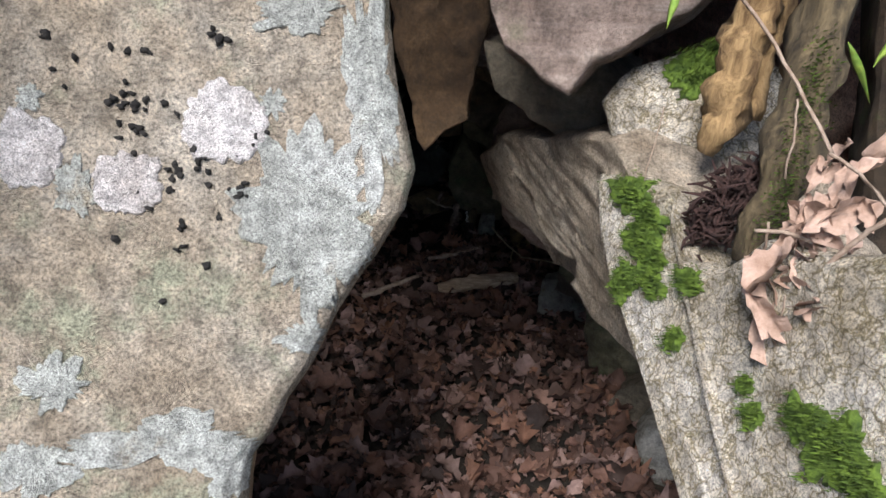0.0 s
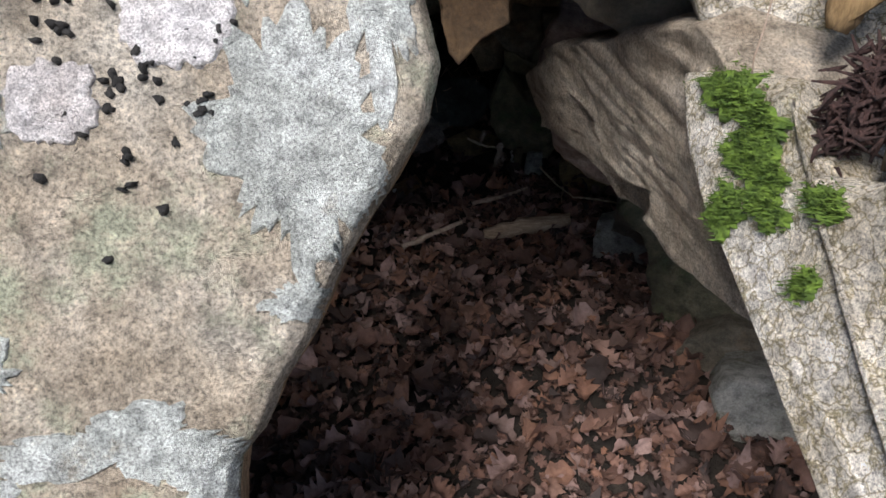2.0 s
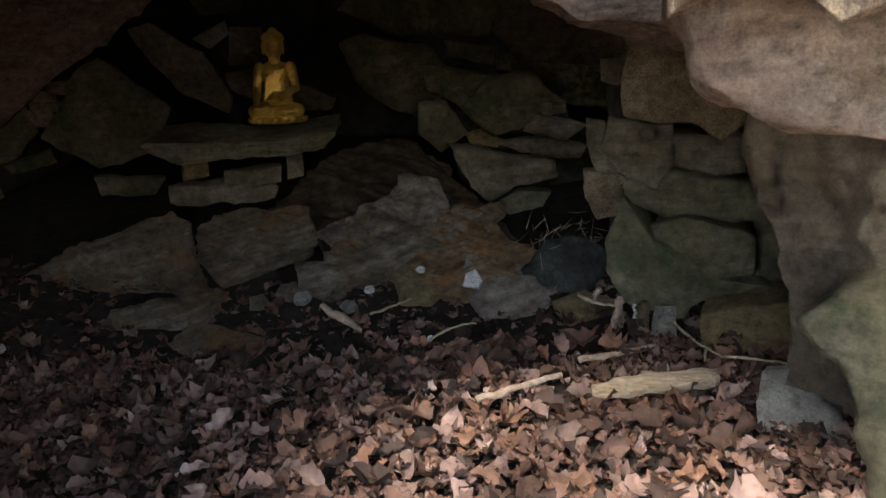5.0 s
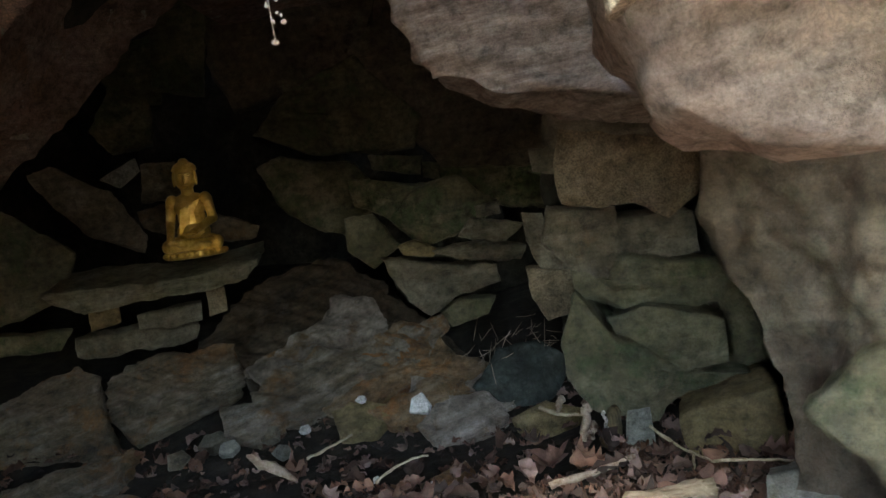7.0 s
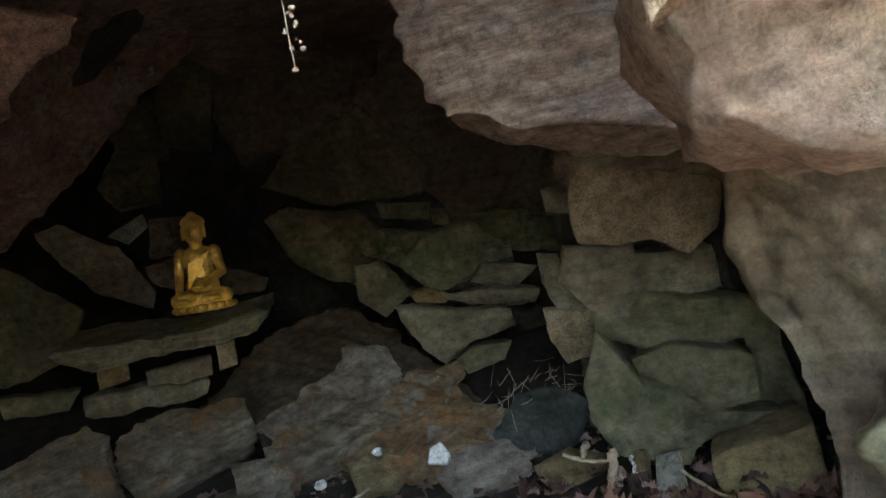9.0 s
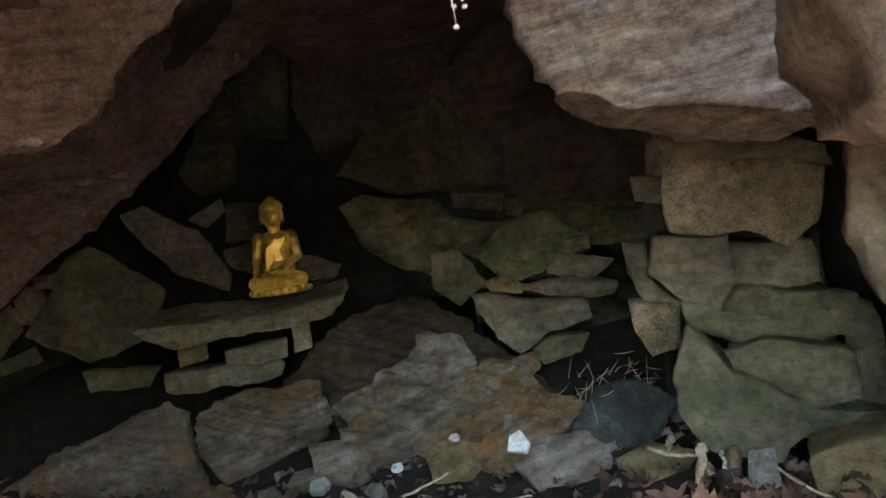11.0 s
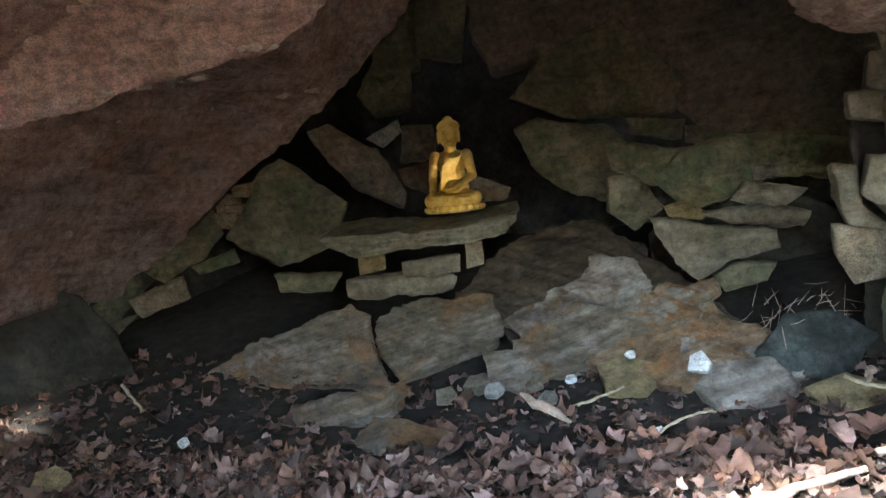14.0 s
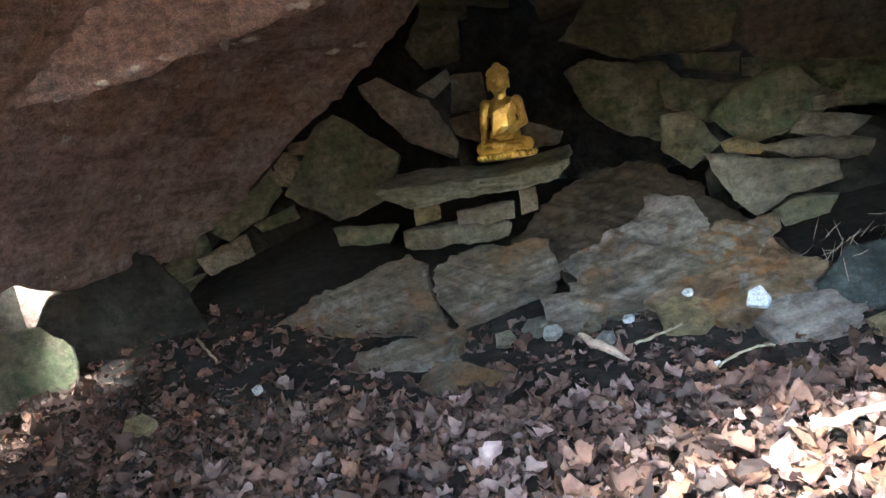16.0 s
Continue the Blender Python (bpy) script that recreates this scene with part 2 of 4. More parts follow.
        for f in data.polygons:
            f.material_index = int(min(f.vertices) >= first - n)
    else:
        data.materials.append(material)
    data.polygons.foreach_set("use_smooth", [True] * len(data.polygons))
    ob = new(name, data)
    ob.matrix_world = base
    return tagged(ob, label, category, kind=kind)


def ground_height(x, y):
    outside = 0.46 * (1 - min(1, max(0, (y + 0.1) / 0.95))) ** 1.3 if y > -0.1 else 0.46
    rise = 0.28 * min(1, max(0, (-1.9 - x) / 1.6)) * min(1, max(0, (y - 2.0) / 1.5))
    slope = 0.20 * max(0, y - 3.75) if y > 0 else 0.0
    bump = 0.03 * noise.noise(Vector((x * 2.1, y * 2.1, 3))) + 0.012 * noise.noise(Vector((x * 8, y * 8, 5)))
    dip = 0.05 * max(0, 1 - ((x + 0.1) / 0.9) ** 2) * max(0, 1 - ((y - 0.95) / 0.6) ** 2)
    return outside - dip + rise + min(slope, 0.5) + bump - 0.015


# ---- ground ----
def axis(near, far, fine):
    out = [near + fine * k for k in range(round((far - near) / fine) + 1)]
    step = 0.4
    while out[-1] < 400:
        out.append(out[-1] + step)
        out.insert(0, out[0] - step)
        step *= 1.5
    return out


gx, gy = axis(-5.5, 2.5, 0.07), axis(-1.5, 7.5, 0.07)
data = bpy.data.meshes.new("ground")
data.from_pydata([(x, y, ground_height(x, y)) for y in gy for x in gx], [],
                 [(j * len(gx) + i, j * len(gx) + i + 1, (j + 1) * len(gx) + i + 1, (j + 1) * len(gx) + i) for j in range(len(gy) - 1) for i in range(len(gx) - 1)])
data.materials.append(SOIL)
data.materials.append(BOUNCE_MULCH)
# The paler bounce ground lies only outside the cave.
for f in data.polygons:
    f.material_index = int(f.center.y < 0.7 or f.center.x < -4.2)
data.polygons.foreach_set("use_smooth", [True] * len(data.polygons))
ground = tagged(new("ground", data), "dark earth floor under dead leaves", "ground", kind="structure")

# ---- the great stones that close the cave, most added to stop daylight leaks ----
rock("roof_boulder", (-2.4, 4.1, 1.5), 99, -54, [(0.35, -1.55), (0.45, -0.9), (0.55, -0.2), (0.7, 0.6), (1.0, 2.0), (1.0, 3.2), (-3.6, 3.2), (-3.6, -1.3), (-1.8, -1.25), (-0.6, -1.5)], 1.0, ROOF, "huge leaning reddish brown boulder forming the cave roof", res=0.05, edge=0.15, bulge=0.1, band=0.8, rugged=2.2)
rock("roof_boulder", (0.9, 4.4, 2.3), 0, -88, [(-2.6, -2.6), (1.8, -2.6), (1.8, 3.6), (-2.6, 3.6)], 0.8, ROOF, "added boulder closing the cave roof against daylight", res=0.1)
rock("roof_boulder", (-2.2, 5.9, 2.55), 0, -86, [(-2.8, -1.5), (2.2, -1.5), (2.2, 1.8), (-2.8, 1.8)], 0.9, SHADE_WALL, "added boulder blocking daylight over the far end of the cave", res=0.1)
rock("roof_boulder", (0.1, 1.75, 2.25), 0, 5, [(-1.7, -0.58), (-0.3, -0.56), (0.5, -0.5), (2.2, -0.6), (2.2, 0.8), (-1.7, 0.8)], 0.7, BROWN, "brown capstone added over the entrance", res=0.06)
rock("wall_boulder", (-1.0, 7.4, 1.3), 0, 0, [(-4.5, -1.6), (3.4, -1.6), (3.4, 1.6), (-4.5, 1.6)], 0.8, SHADE_WALL, "added shade-dark rock wall closing the cave's far end", res=0.1)
rock("wall_boulder", (1.15, 4.3, 1.0), -80, 0, [(-2.6, -1.2), (1.9, -1.2), (1.9, 1.6), (-2.6, 1.6)], 0.8, SHADE_WALL, "added shade-dark rock closing the side by the dry wall", res=0.1)
rock("wall_boulder", (1.1, 1.9, 0.9), -75, 0, [(-1.1, -1.1), (0.9, -1.1), (0.9, 0.9), (-1.1, 1.2)], 0.8, ROOF, "added rock closing the gap between the entrance and the brown boulder", res=0.06)
rock("wall_boulder", (-4.1, 4.9, 0.8), 70, 0, [(-1.45, -0.9), (2.6, -0.9), (2.6, 1.8), (-1.5, 1.8)], 0.8, SHADE_WALL, "added shade-dark rock closing the low side of the cave", res=0.08)
rock("wall_boulder", (-3.55, 1.5, 0.6), 95, -10, [(-1.6, -0.75), (1.3, -0.75), (1.33, -0.05), (1.25, 0.3), (0.8, 1.1), (-1.6, 1.3)], 0.8, ROOF, "added rock closing the low edge of the roof boulder", res=0.05)
rock("boulder", (-3.62, 3.07, 0.40), 55, 20, [(-0.3, -0.28), (0.15, -0.28), (0.17, 0.0), (0.05, 0.13), (-0.14, 0.17), (-0.3, 0.12)], 0.3, GREEN, "mossy stone in the daylight of the low opening", res=0.02)
rock("boulder", (-3.62, 3.55, 0.5), 50, 0, [(-0.45, -0.34), (0.45, -0.34), (0.36, 0.0), (0.24, 0.22), (0.08, 0.3), (-0.08, 0.22), (-0.28, 0.12), (-0.36, 0.0), (-0.45, -0.08)], 0.4, SHADE_WALL, "dark stone beside the low opening", res=0.02)
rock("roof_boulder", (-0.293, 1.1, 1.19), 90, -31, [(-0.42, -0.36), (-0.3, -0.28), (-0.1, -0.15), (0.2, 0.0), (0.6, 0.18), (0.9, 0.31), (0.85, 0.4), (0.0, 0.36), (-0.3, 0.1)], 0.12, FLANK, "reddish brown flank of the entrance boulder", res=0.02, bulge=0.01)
# Added lid and end stone that stop skylight behind the roof boulder.
rock("roof_boulder", (-4.2, 4.4, 1.35), 0, -85, [(-0.95, -0.8), (0.75, -0.8), (0.75, 1.2), (-0.95, 1.2)], 0.6, SHADE_WALL, "added boulder blocking daylight over the low side of the cave", res=0.08)
rock("wall_boulder", (-3.6, 4.42, 2.2), 0, 0, [(-1.4, -1.6), (-0.2, -1.55), (0.6, -1.0), (1.6, -0.2), (2.4, 0.35), (2.4, 1.2), (-1.4, 1.2)], 0.5, SHADE_WALL, "added rock stopping daylight above the roof boulder's far end", res=0.08)
# Added bank that blocks sun from the brown boulder and its foot.
rock("earth_bank", (1.05, 1.2, 1.72), -15, 25, [(-0.25, -0.6), (1.2, -0.6), (1.2, 0.1), (-0.3, 0.0)], 0.5, EARTH, "dark earth bank above the entrance stones", res=0.03, category="bank")
# Added stones that shut out daylight from the left and the back.
rock("wall_boulder", (-2.2, 0.35, 0.75), 5, 0, [(-1.9, -0.8), (1.45, -0.8), (1.55, 0.2), (1.62, 0.75), (1.62, 1.5), (-1.9, 1.5)], 0.4, ROOF, "added rock closing the side of the entrance boulder against daylight", res=0.06)
rock("wall_boulder", (-4.6, 5.6, 1.0), 90, 0, [(-2.1, -1.4), (2.2, -1.4), (2.2, 2.2), (-2.1, 2.2)], 0.8, SHADE_WALL, "added outer rock enclosing the low side against daylight", res=0.1)
# Added overhang, out of view, that cuts the sun at the low opening.
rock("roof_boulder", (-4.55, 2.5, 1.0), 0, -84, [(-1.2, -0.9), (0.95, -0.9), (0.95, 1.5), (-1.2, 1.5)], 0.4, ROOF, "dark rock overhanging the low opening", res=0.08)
rock("wall_boulder", (0.7, 6.4, 1.2), -30, 0, [(-1.0, -1.5), (1.3, -1.5), (1.3, 1.6), (-1.0, 1.6)], 0.6, SHADE_WALL, "added rock stopping daylight behind the dry wall", res=0.1)
rock("roof_boulder", (0.75, 6.1, 2.6), 0, -86, [(-1.0, -1.2), (1.3, -1.2), (1.3, 1.5), (-1.0, 1.5)], 0.7, SHADE_WALL, "dark boulder over the back of the dry wall", res=0.1)
rock("wall_boulder", (-4.35, 3.62, 0.7), 10, 0, [(-0.12, -1.0), (0.62, -1.0), (0.62, 1.6), (-0.12, 1.6)], 0.5, ROOF, "dark rock behind the low opening", res=0.05)

# the entrance
rock("boulder", (-0.268, 0.751, 1.556), 6.4, 33.9, [(0.154, 0.304), (0.243, 0.3), (0.241, 0.258), (0.243, 0.174), (0.25, 0.097), (0.252, 0.052), (0.236, 0.004), (0.198, -0.045), (0.146, -0.111), (0.108, -0.171), (0.073, -0.214), (0.052, -0.252), (0.028, -0.275), (0.02, -0.306), (0.016, -0.34), (-0.022, -0.347), (-0.55, -0.55), (-0.75, -1.25), (-1.3, -1.25), (-1.2, 0.3)], 0.3, LICHEN, "tall tan granite boulder with white lichen discs beside the entrance", res=0.009, edge=0.03, bulge=0.005, side=FLANK, taper=0.22, steep=0.05, rugged=0.45)
rock("boulder", (0.325, 0.722, 1.383), -74.8, 18.3, [(-0.352, 0.085), (-0.268, 0.117), (-0.173, 0.14), (-0.095, 0.075), (-0.035, 0.102), (0.008, 0.166), (0.093, 0.194), (0.155, 0.229), (1, 0.1), (1.1, -1.2), (0.7, -1.2), (0.4, -0.3), (0.068, -0.09), (0.004, -0.088), (-0.002, -0.077), (-0.052, -0.07), (-0.132, -0.04), (-0.222, -0.018), (-0.281, 0.019)], 0.4, PALE, "pale granite boulder with moss patches beside the entrance", res=0.009, edge=0.03, bulge=0.003, steep=0.0, rugged=0.45)
rock("boulder", (0.22, 1.07, 1.73), -15, 20, [(-0.14, -0.02), (-0.11, -0.07), (-0.05, -0.11), (-0.01, -0.13), (0.02, -0.08), (0.07, -0.06), (0.15, -0.01), (0.21, 0.05), (0.14, 0.19), (-0.12, 0.19), (-0.15, 0.04)], 0.5, PINK, "pinkish rough stone lying over the entrance", res=0.025)
rock("boulder", (0.22, 1.31, 1.51), -20, 10, [(-0.14, 0.08), (-0.08, 0.06), (0.01, 0.01), (0.07, 0.07), (0.15, 0.02), (0.1, -0.08), (0.04, -0.09), (-0.04, -0.06), (-0.11, -0.01)], 0.45, GREY, "dark flat stone wedged under the entrance stone")
rock("boulder", (0.275, 1.162, 1.265), -74.5, -7.3, [(-0.516, 0.013), (-0.472, -0.025), (-0.324, -0.021), (-0.256, -0.034), (-0.232, -0.095), (-0.127, -0.087), (-0.034, -0.062), (-0.022, -0.06), (-0.062, -0.135), (0.049, -0.161), (0.151, -0.139), (0.301, -0.104), (0.423, -0.094), (0.445, 0.026), (0.321, 0.109), (0.209, 0.217), (0.112, 0.267)], 0.35, LIT_TAN, "tan schist flank of the entrance", res=0.012, edge=0.015, bulge=0.015, band=0.6, steep=0.2, rugged=0.55)
rock("boulder", (0.39, 1.07, 1.57), -20, 25, [(-0.13, -0.01), (-0.09, 0.05), (-0.04, 0.07), (0.06, 0.11), (0.16, 0.05), (0.11, -0.08), (0.01, -0.09), (-0.08, -0.1)], 0.4, PALE, "cream stone with moss along its upper edge", res=0.022)
rock("boulder", (0.235, 1.5, 1.11), -66, -12, [(-0.263, 0.086), (-0.26, 0.033), (-0.255, -0.05), (-0.152, -0.027), (-0.044, -0.026), (0.019, -0.049), (0.059, -0.082), (0.158, -0.063), (0.26, -0.042), (0.275, 0.113), (0.1, 0.196), (-0.076, 0.205)], 0.22, LIT_TAN, "smooth brown underside stone behind the entrance flank", res=0.014, edge=0.03, bulge=0.02, steep=0.2, rugged=0.55)
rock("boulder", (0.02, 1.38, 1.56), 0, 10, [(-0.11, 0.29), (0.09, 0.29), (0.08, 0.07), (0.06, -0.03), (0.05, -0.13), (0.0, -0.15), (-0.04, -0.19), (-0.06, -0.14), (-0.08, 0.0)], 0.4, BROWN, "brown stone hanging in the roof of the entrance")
rock("boulder", (0.88, 1.72, 0.09), -10, 15, [(-0.23, 0.02), (-0.2, 0.075), (0.02, 0.09), (0.2, 0.1), (0.27, -0.18), (0.03, -0.26), (-0.18, -0.13)], 0.3, PALEGREY, "grey angular stone half buried in the leaves")
rock("boulder", (0.8, 2.0, 0.05), -20, 20, [(-0.22, -0.1), (-0.16, 0.03), (-0.04, 0.1), (0.2, 0.08), (0.23, -0.01), (-0.01, -0.1)], 0.3, GREY, "dark grey stone behind the angular one")
# the wall and roof to the side of the floor
rock("boulder", (0.28, 1.72, 1.0), -8, 0, [(-0.14, 0.09), (-0.11, 0.03), (-0.09, -0.01), (-0.08, -0.04), (-0.03, -0.07), (0.02, -0.09), (0.09, -0.1), (0.21, -0.13), (0.25, 0.1), (-0.12, 0.23)], 0.75, PINK, "pink banded boulder overhanging the floor", res=0.03, band=1.0, rugged=1.5)
rock("boulder", (0.13, 2.7, 1.25), 0, 0, [(-0.3, 0.47), (-0.32, 0.16), (-0.3, 0.09), (-0.24, -0.02), (-0.24, -0.06), (-0.14, -0.11), (0.02, -0.16), (0.24, -0.22), (0.54, -0.29), (0.74, 0.15)], 0.8, BANDED, "banded schist slab overhanging the floor", res=0.03, band=1.0, rugged=1.5)
rock("boulder", (0.55, 2.58, 0.56), -48, 0, [(-0.17, 0.39), (-0.2, 0.24), (-0.22, 0.1), (-0.2, 0.07), (-0.13, 0.02), (-0.1, -0.12), (-0.08, -0.17), (-0.08, -0.28), (-0.09, -0.43), (0.31, -0.44), (0.44, -0.06), (0.47, 0.3), (0.05, 0.37)], 0.6, DARKTAN, "tall brown schist boulder standing in the leaves", res=0.03, name_seed=4, rugged=1.5)
rock("boulder", (0.7, 2.25, 0.3), -30, 6, [(-0.103, -0.42), (-0.103, -0.29), (-0.183, 0.018), (-0.275, 0.102), (-0.175, 0.202), (0.05, 0.3), (0.5, 0.32), (0.55, -0.45)], 0.35, GREEN, "smooth grey-green boulder at the foot of the brown one", res=0.016, bulge=0.03, steep=0.6)
rock("boulder", (0.36, 3.5, 0.85), -7, 0, [(-0.17, 0.2), (0.07, 0.13), (0.25, 0.06), (0.2, -0.09), (0.11, -0.15), (0.01, -0.09), (-0.07, -0.08), (-0.2, -0.04), (-0.21, 0.06)], 0.35, TAN, "square tan stone in the dry wall")
rock("boulder", (0.4, 3.45, 1.03), -8, 0, [(-0.24, 0.14), (0.01, 0.07), (0.22, -0.05), (0.22, -0.12), (0.01, -0.05), (-0.22, 0.02)], 0.4, GREY, "grey lintel stone under the overhang")
rock("boulder", (0.2, 3.55, 0.65), -3, 0, [(-0.1, 0.14), (0.11, 0.1), (0.11, -0.05), (0.05, -0.15), (-0.05, -0.07), (-0.13, 0.03)], 0.35, GREY, "grey stone in the dry wall")
rock("boulder", (0.41, 3.55, 0.64), -8, 0, [(-0.1, 0.08), (0.14, 0.05), (0.15, -0.08), (-0.09, -0.07), (-0.1, 0.02)], 0.35, GREY, "brownish grey stone in the dry wall")
rock("boulder", (0.33, 3.5, 0.5), -7, 0, [(-0.03, 0.09), (0.29, 0.01), (0.26, -0.11), (-0.07, -0.07), (-0.18, 0.0), (-0.19, 0.08), (-0.09, 0.01)], 0.35, GREEN, "low green-tinged stone in the dry wall")
rock("boulder", (0.4, 3.38, 0.34), -9, 0, [(-0.17, 0.07), (-0.06, 0.1), (0.12, 0.04), (0.16, 0.02), (0.15, -0.11), (0.03, -0.12), (-0.07, -0.03), (-0.16, 0.02)], 0.3, GREEN, "pale green wedge-shaped stone in the dry wall")
rock("boulder", (0.3, 3.42, 0.23), -6, 0, [(-0.16, 0.27), (-0.07, 0.12), (0.03, 0.07), (0.14, -0.03), (0.3, -0.06), (0.27, -0.11), (0.09, -0.11), (0.02, -0.17), (-0.16, -0.12), (-0.24, 0.01), (-0.22, 0.13)], 0.4, GREEN, "large green algae-stained stone at the foot of the wall")
rock("boulder", (0.51, 3.2, 0.05), -12, 0, [(-0.16, 0.08), (0.03, 0.12), (0.13, 0.14), (0.13, -0.02), (0.12, -0.16), (-0.1, -0.15), (-0.15, -0.0)], 0.35, OCHRE, "ochre stone at the foot of the wall")
rock("boulder", (0.65, 3.5, 0.28), -14, 0, [(-0.05, 0.21), (0.03, 0.17), (0.06, -0.07), (0.07, -0.19), (-0.06, -0.15), (-0.05, 0.02)], 0.3, GREEN, "narrow dark stone behind the wall")
rock("boulder", (0.06, 3.8, 0.66), 0, 0, [(-0.05, 0.12), (0.02, 0.1), (0.02, -0.03), (0.09, -0.11), (-0.02, -0.09), (-0.05, 0.01)], 0.25, GREY, "small pointed stone in the wall")
rock("boulder", (0.06, 3.8, 0.46), 0, 0, [(-0.07, 0.11), (0.09, 0.07), (0.07, -0.08), (-0.03, -0.09), (-0.07, -0.0)], 0.25, TAN, "small rusty stone in the wall")
rock("boulder", (0.13, 3.75, 0.96), -2, 0, [(-0.05, 0.05), (0.05, 0.04), (0.04, -0.06), (-0.05, -0.03)], 0.3, GREY, "small dark stone in the wall")
rock("boulder", (0.18, 3.7, 1.06), -3, 0, [(-0.03, 0.06), (0.05, 0.05), (0.02, -0.08), (-0.05, -0.04)], 0.3, GREY, "small block under the roof")
# Added backing; its near-black colour stands for shade between the wall's stones.
rock("boulder", (0.38, 4.0, 0.5), -5, 0, [(-0.3, -0.55), (0.3, -0.6), (0.3, 0.5), (-0.1, 0.55), (-0.24, 0.4), (-0.28, 0.1)], 0.3, SHADE_WALL, "added dark backing for the shaded gaps of the dry wall", res=0.02, steep=2.0, rugged=1.4)
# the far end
# Same added backing, dark as the shade between the piled stones.
rock("boulder", (-0.36, 5.3, 0.42), 5, 0, [(-0.42, -0.45), (0.55, -0.5), (0.6, 0.0), (0.3, 0.22), (-0.2, 0.26), (-0.42, 0.1)], 0.3, SHADE_WALL, "added dark backing for the shaded gaps of the loose stone pile", res=0.02)
rock("boulder", (-0.46, 4.55, 0.49), 8, 0, [(-0.24, 0.17), (0.02, 0.09), (0.28, 0.03), (0.28, -0.05), (0.06, -0.08), (-0.06, -0.15), (-0.15, -0.06), (-0.19, 0.07)], 0.3, GREY, "pointed triangular grey stone")
rock("boulder", (-0.4, 4.95, 0.82), 6, 0, [(-0.29, 0.01), (-0.12, 0.14), (0.1, 0.15), (0.28, -0.02), (0.14, -0.11), (-0.12, -0.16)], 0.3, GREEN, "rounded stone lying on the pile")
rock("boulder", (-0.22, 4.7, 0.58), 4, 0, [(-0.24, 0.05), (0.01, 0.05), (0.19, -0.01), (0.16, -0.07), (-0.12, -0.02)], 0.3, GREY, "flat stone in the pile")
rock("boulder", (-0.17, 4.8, 0.78), 3, 0, [(-0.06, 0.03), (0.06, 0.03), (0.06, -0.03), (-0.06, -0.03)], 0.1, GREY, "small light stone on the pile")
rock("boulder", (-0.19, 4.85, 0.67), 4, 0, [(-0.15, 0.0), (-0.08, 0.08), (0.18, 0.0), (0.05, -0.08)], 0.2, GREY, "flat light stone on the pile")
rock("boulder", (-0.82, 4.85, 0.75), 13, 0, [(-0.09, 0.12), (0.05, 0.12), (0.15, -0.06), (-0.0, -0.15), (-0.11, -0.04)], 0.3, GREEN, "stone at the end of the pile")
rock("boulder", (-0.33, 4.4, 0.36), 6, 0, [(-0.12, 0.01), (-0.02, 0.05), (0.13, 0.03), (0.09, -0.04), (-0.08, -0.06)], 0.2, GREEN, "low stone under the pile")
rock("boulder", (-0.56, 4.75, 0.65), 5, 0, [(-0.09, 0.04), (-0.01, 0.05), (0.11, -0.02), (0.07, -0.05), (-0.07, -0.01)], 0.15, OCHRE, "small ochre stone in the pile")
rock("boulder", (-1.2, 5.5, 1.04), 12, 0, [(-0.32, 0.22), (-0.18, 0.25), (0.23, 0.14), (0.34, -0.06), (0.18, -0.28), (-0.02, -0.22), (-0.23, -0.03)], 0.4, GREEN, "long stone at the foot of the back wall")
rock("boulder", (-0.76, 5.4, 0.93), 6, 0, [(-0.22, 0.16), (0.21, 0.04), (0.22, -0.08), (-0.0, -0.12), (-0.21, 0.0)], 0.4, GREEN, "stone in the back wall")
rock("boulder", (-1.03, 5.8, 1.51), 9, 0, [(-0.55, -0.0), (-0.3, 0.22), (0.14, 0.33), (0.47, -0.08), (0.39, -0.26), (-0.16, -0.2)], 0.6, GREEN, "rounded boulder in the back wall")
rock("boulder", (0.02, 5.9, 1.48), -4, 0, [(-0.93, 0.43), (-0.19, 0.89), (0.8, 0.56), (1.04, -0.71), (0.36, -0.64), (-0.45, -0.37), (-0.63, -0.15)], 0.8, DARKTAN, "large rough brown boulder of the back wall", res=0.05, rugged=1.6)
rock("boulder", (-0.72, 5.6, 1.14), 6, 0, [(-0.15, 0.08), (0.16, 0.01), (0.13, -0.09), (-0.14, -0.01)], 0.3, GREEN, "flat stone in the back wall")
rock("boulder", (-0.51, 5.6, 1.05), 3, 0, [(-0.04, 0.06), (0.05, 0.04), (0.04, -0.06), (-0.05, -0.03)], 0.3, GREEN, "small stone in the back wall")
rock("boulder", (-0.08, 5.7, 0.86), -2, 0, [(-0.44, 0.21), (0.45, 0.01), (0.42, -0.23), (-0.07, -0.08), (-0.36, 0.09)], 0.4, GREEN, "long block of the back wall")
rock("boulder", (-2.08, 6.0, 2.29), 20, 0, [(-0.1, 0.36), (0.24, 0.3), (0.08, -0.37), (-0.22, -0.29)], 0.4, GREEN, "upright slab in the dark cleft")
rock("boulder", (-1.31, 5.9, 2.13), 12, 0, [(-0.37, 0.56), (0.86, 0.56), (0.42, -0.21), (-0.01, -0.34), (-0.41, -0.4), (-0.48, -0.17)], 0.8, DARKTAN, "dark roof boulder over the cleft", res=0.05, rugged=1.6)
rock("boulder", (-2.61, 6.0, 1.82), 25, 0, [(-0.21, -0.01), (-0.04, 0.21), (0.2, 0.13), (0.15, -0.16), (-0.11, -0.18)], 0.4, GREEN, "stone of the back wall beside the cleft")
rock("boulder", (-2.56, 6.2, 2.19), 24, 0, [(-0.2, -0.03), (-0.03, 0.2), (0.22, 0.25), (0.14, -0.21), (-0.14, -0.21)], 0.4, GREEN, "dark stone of the back wall")
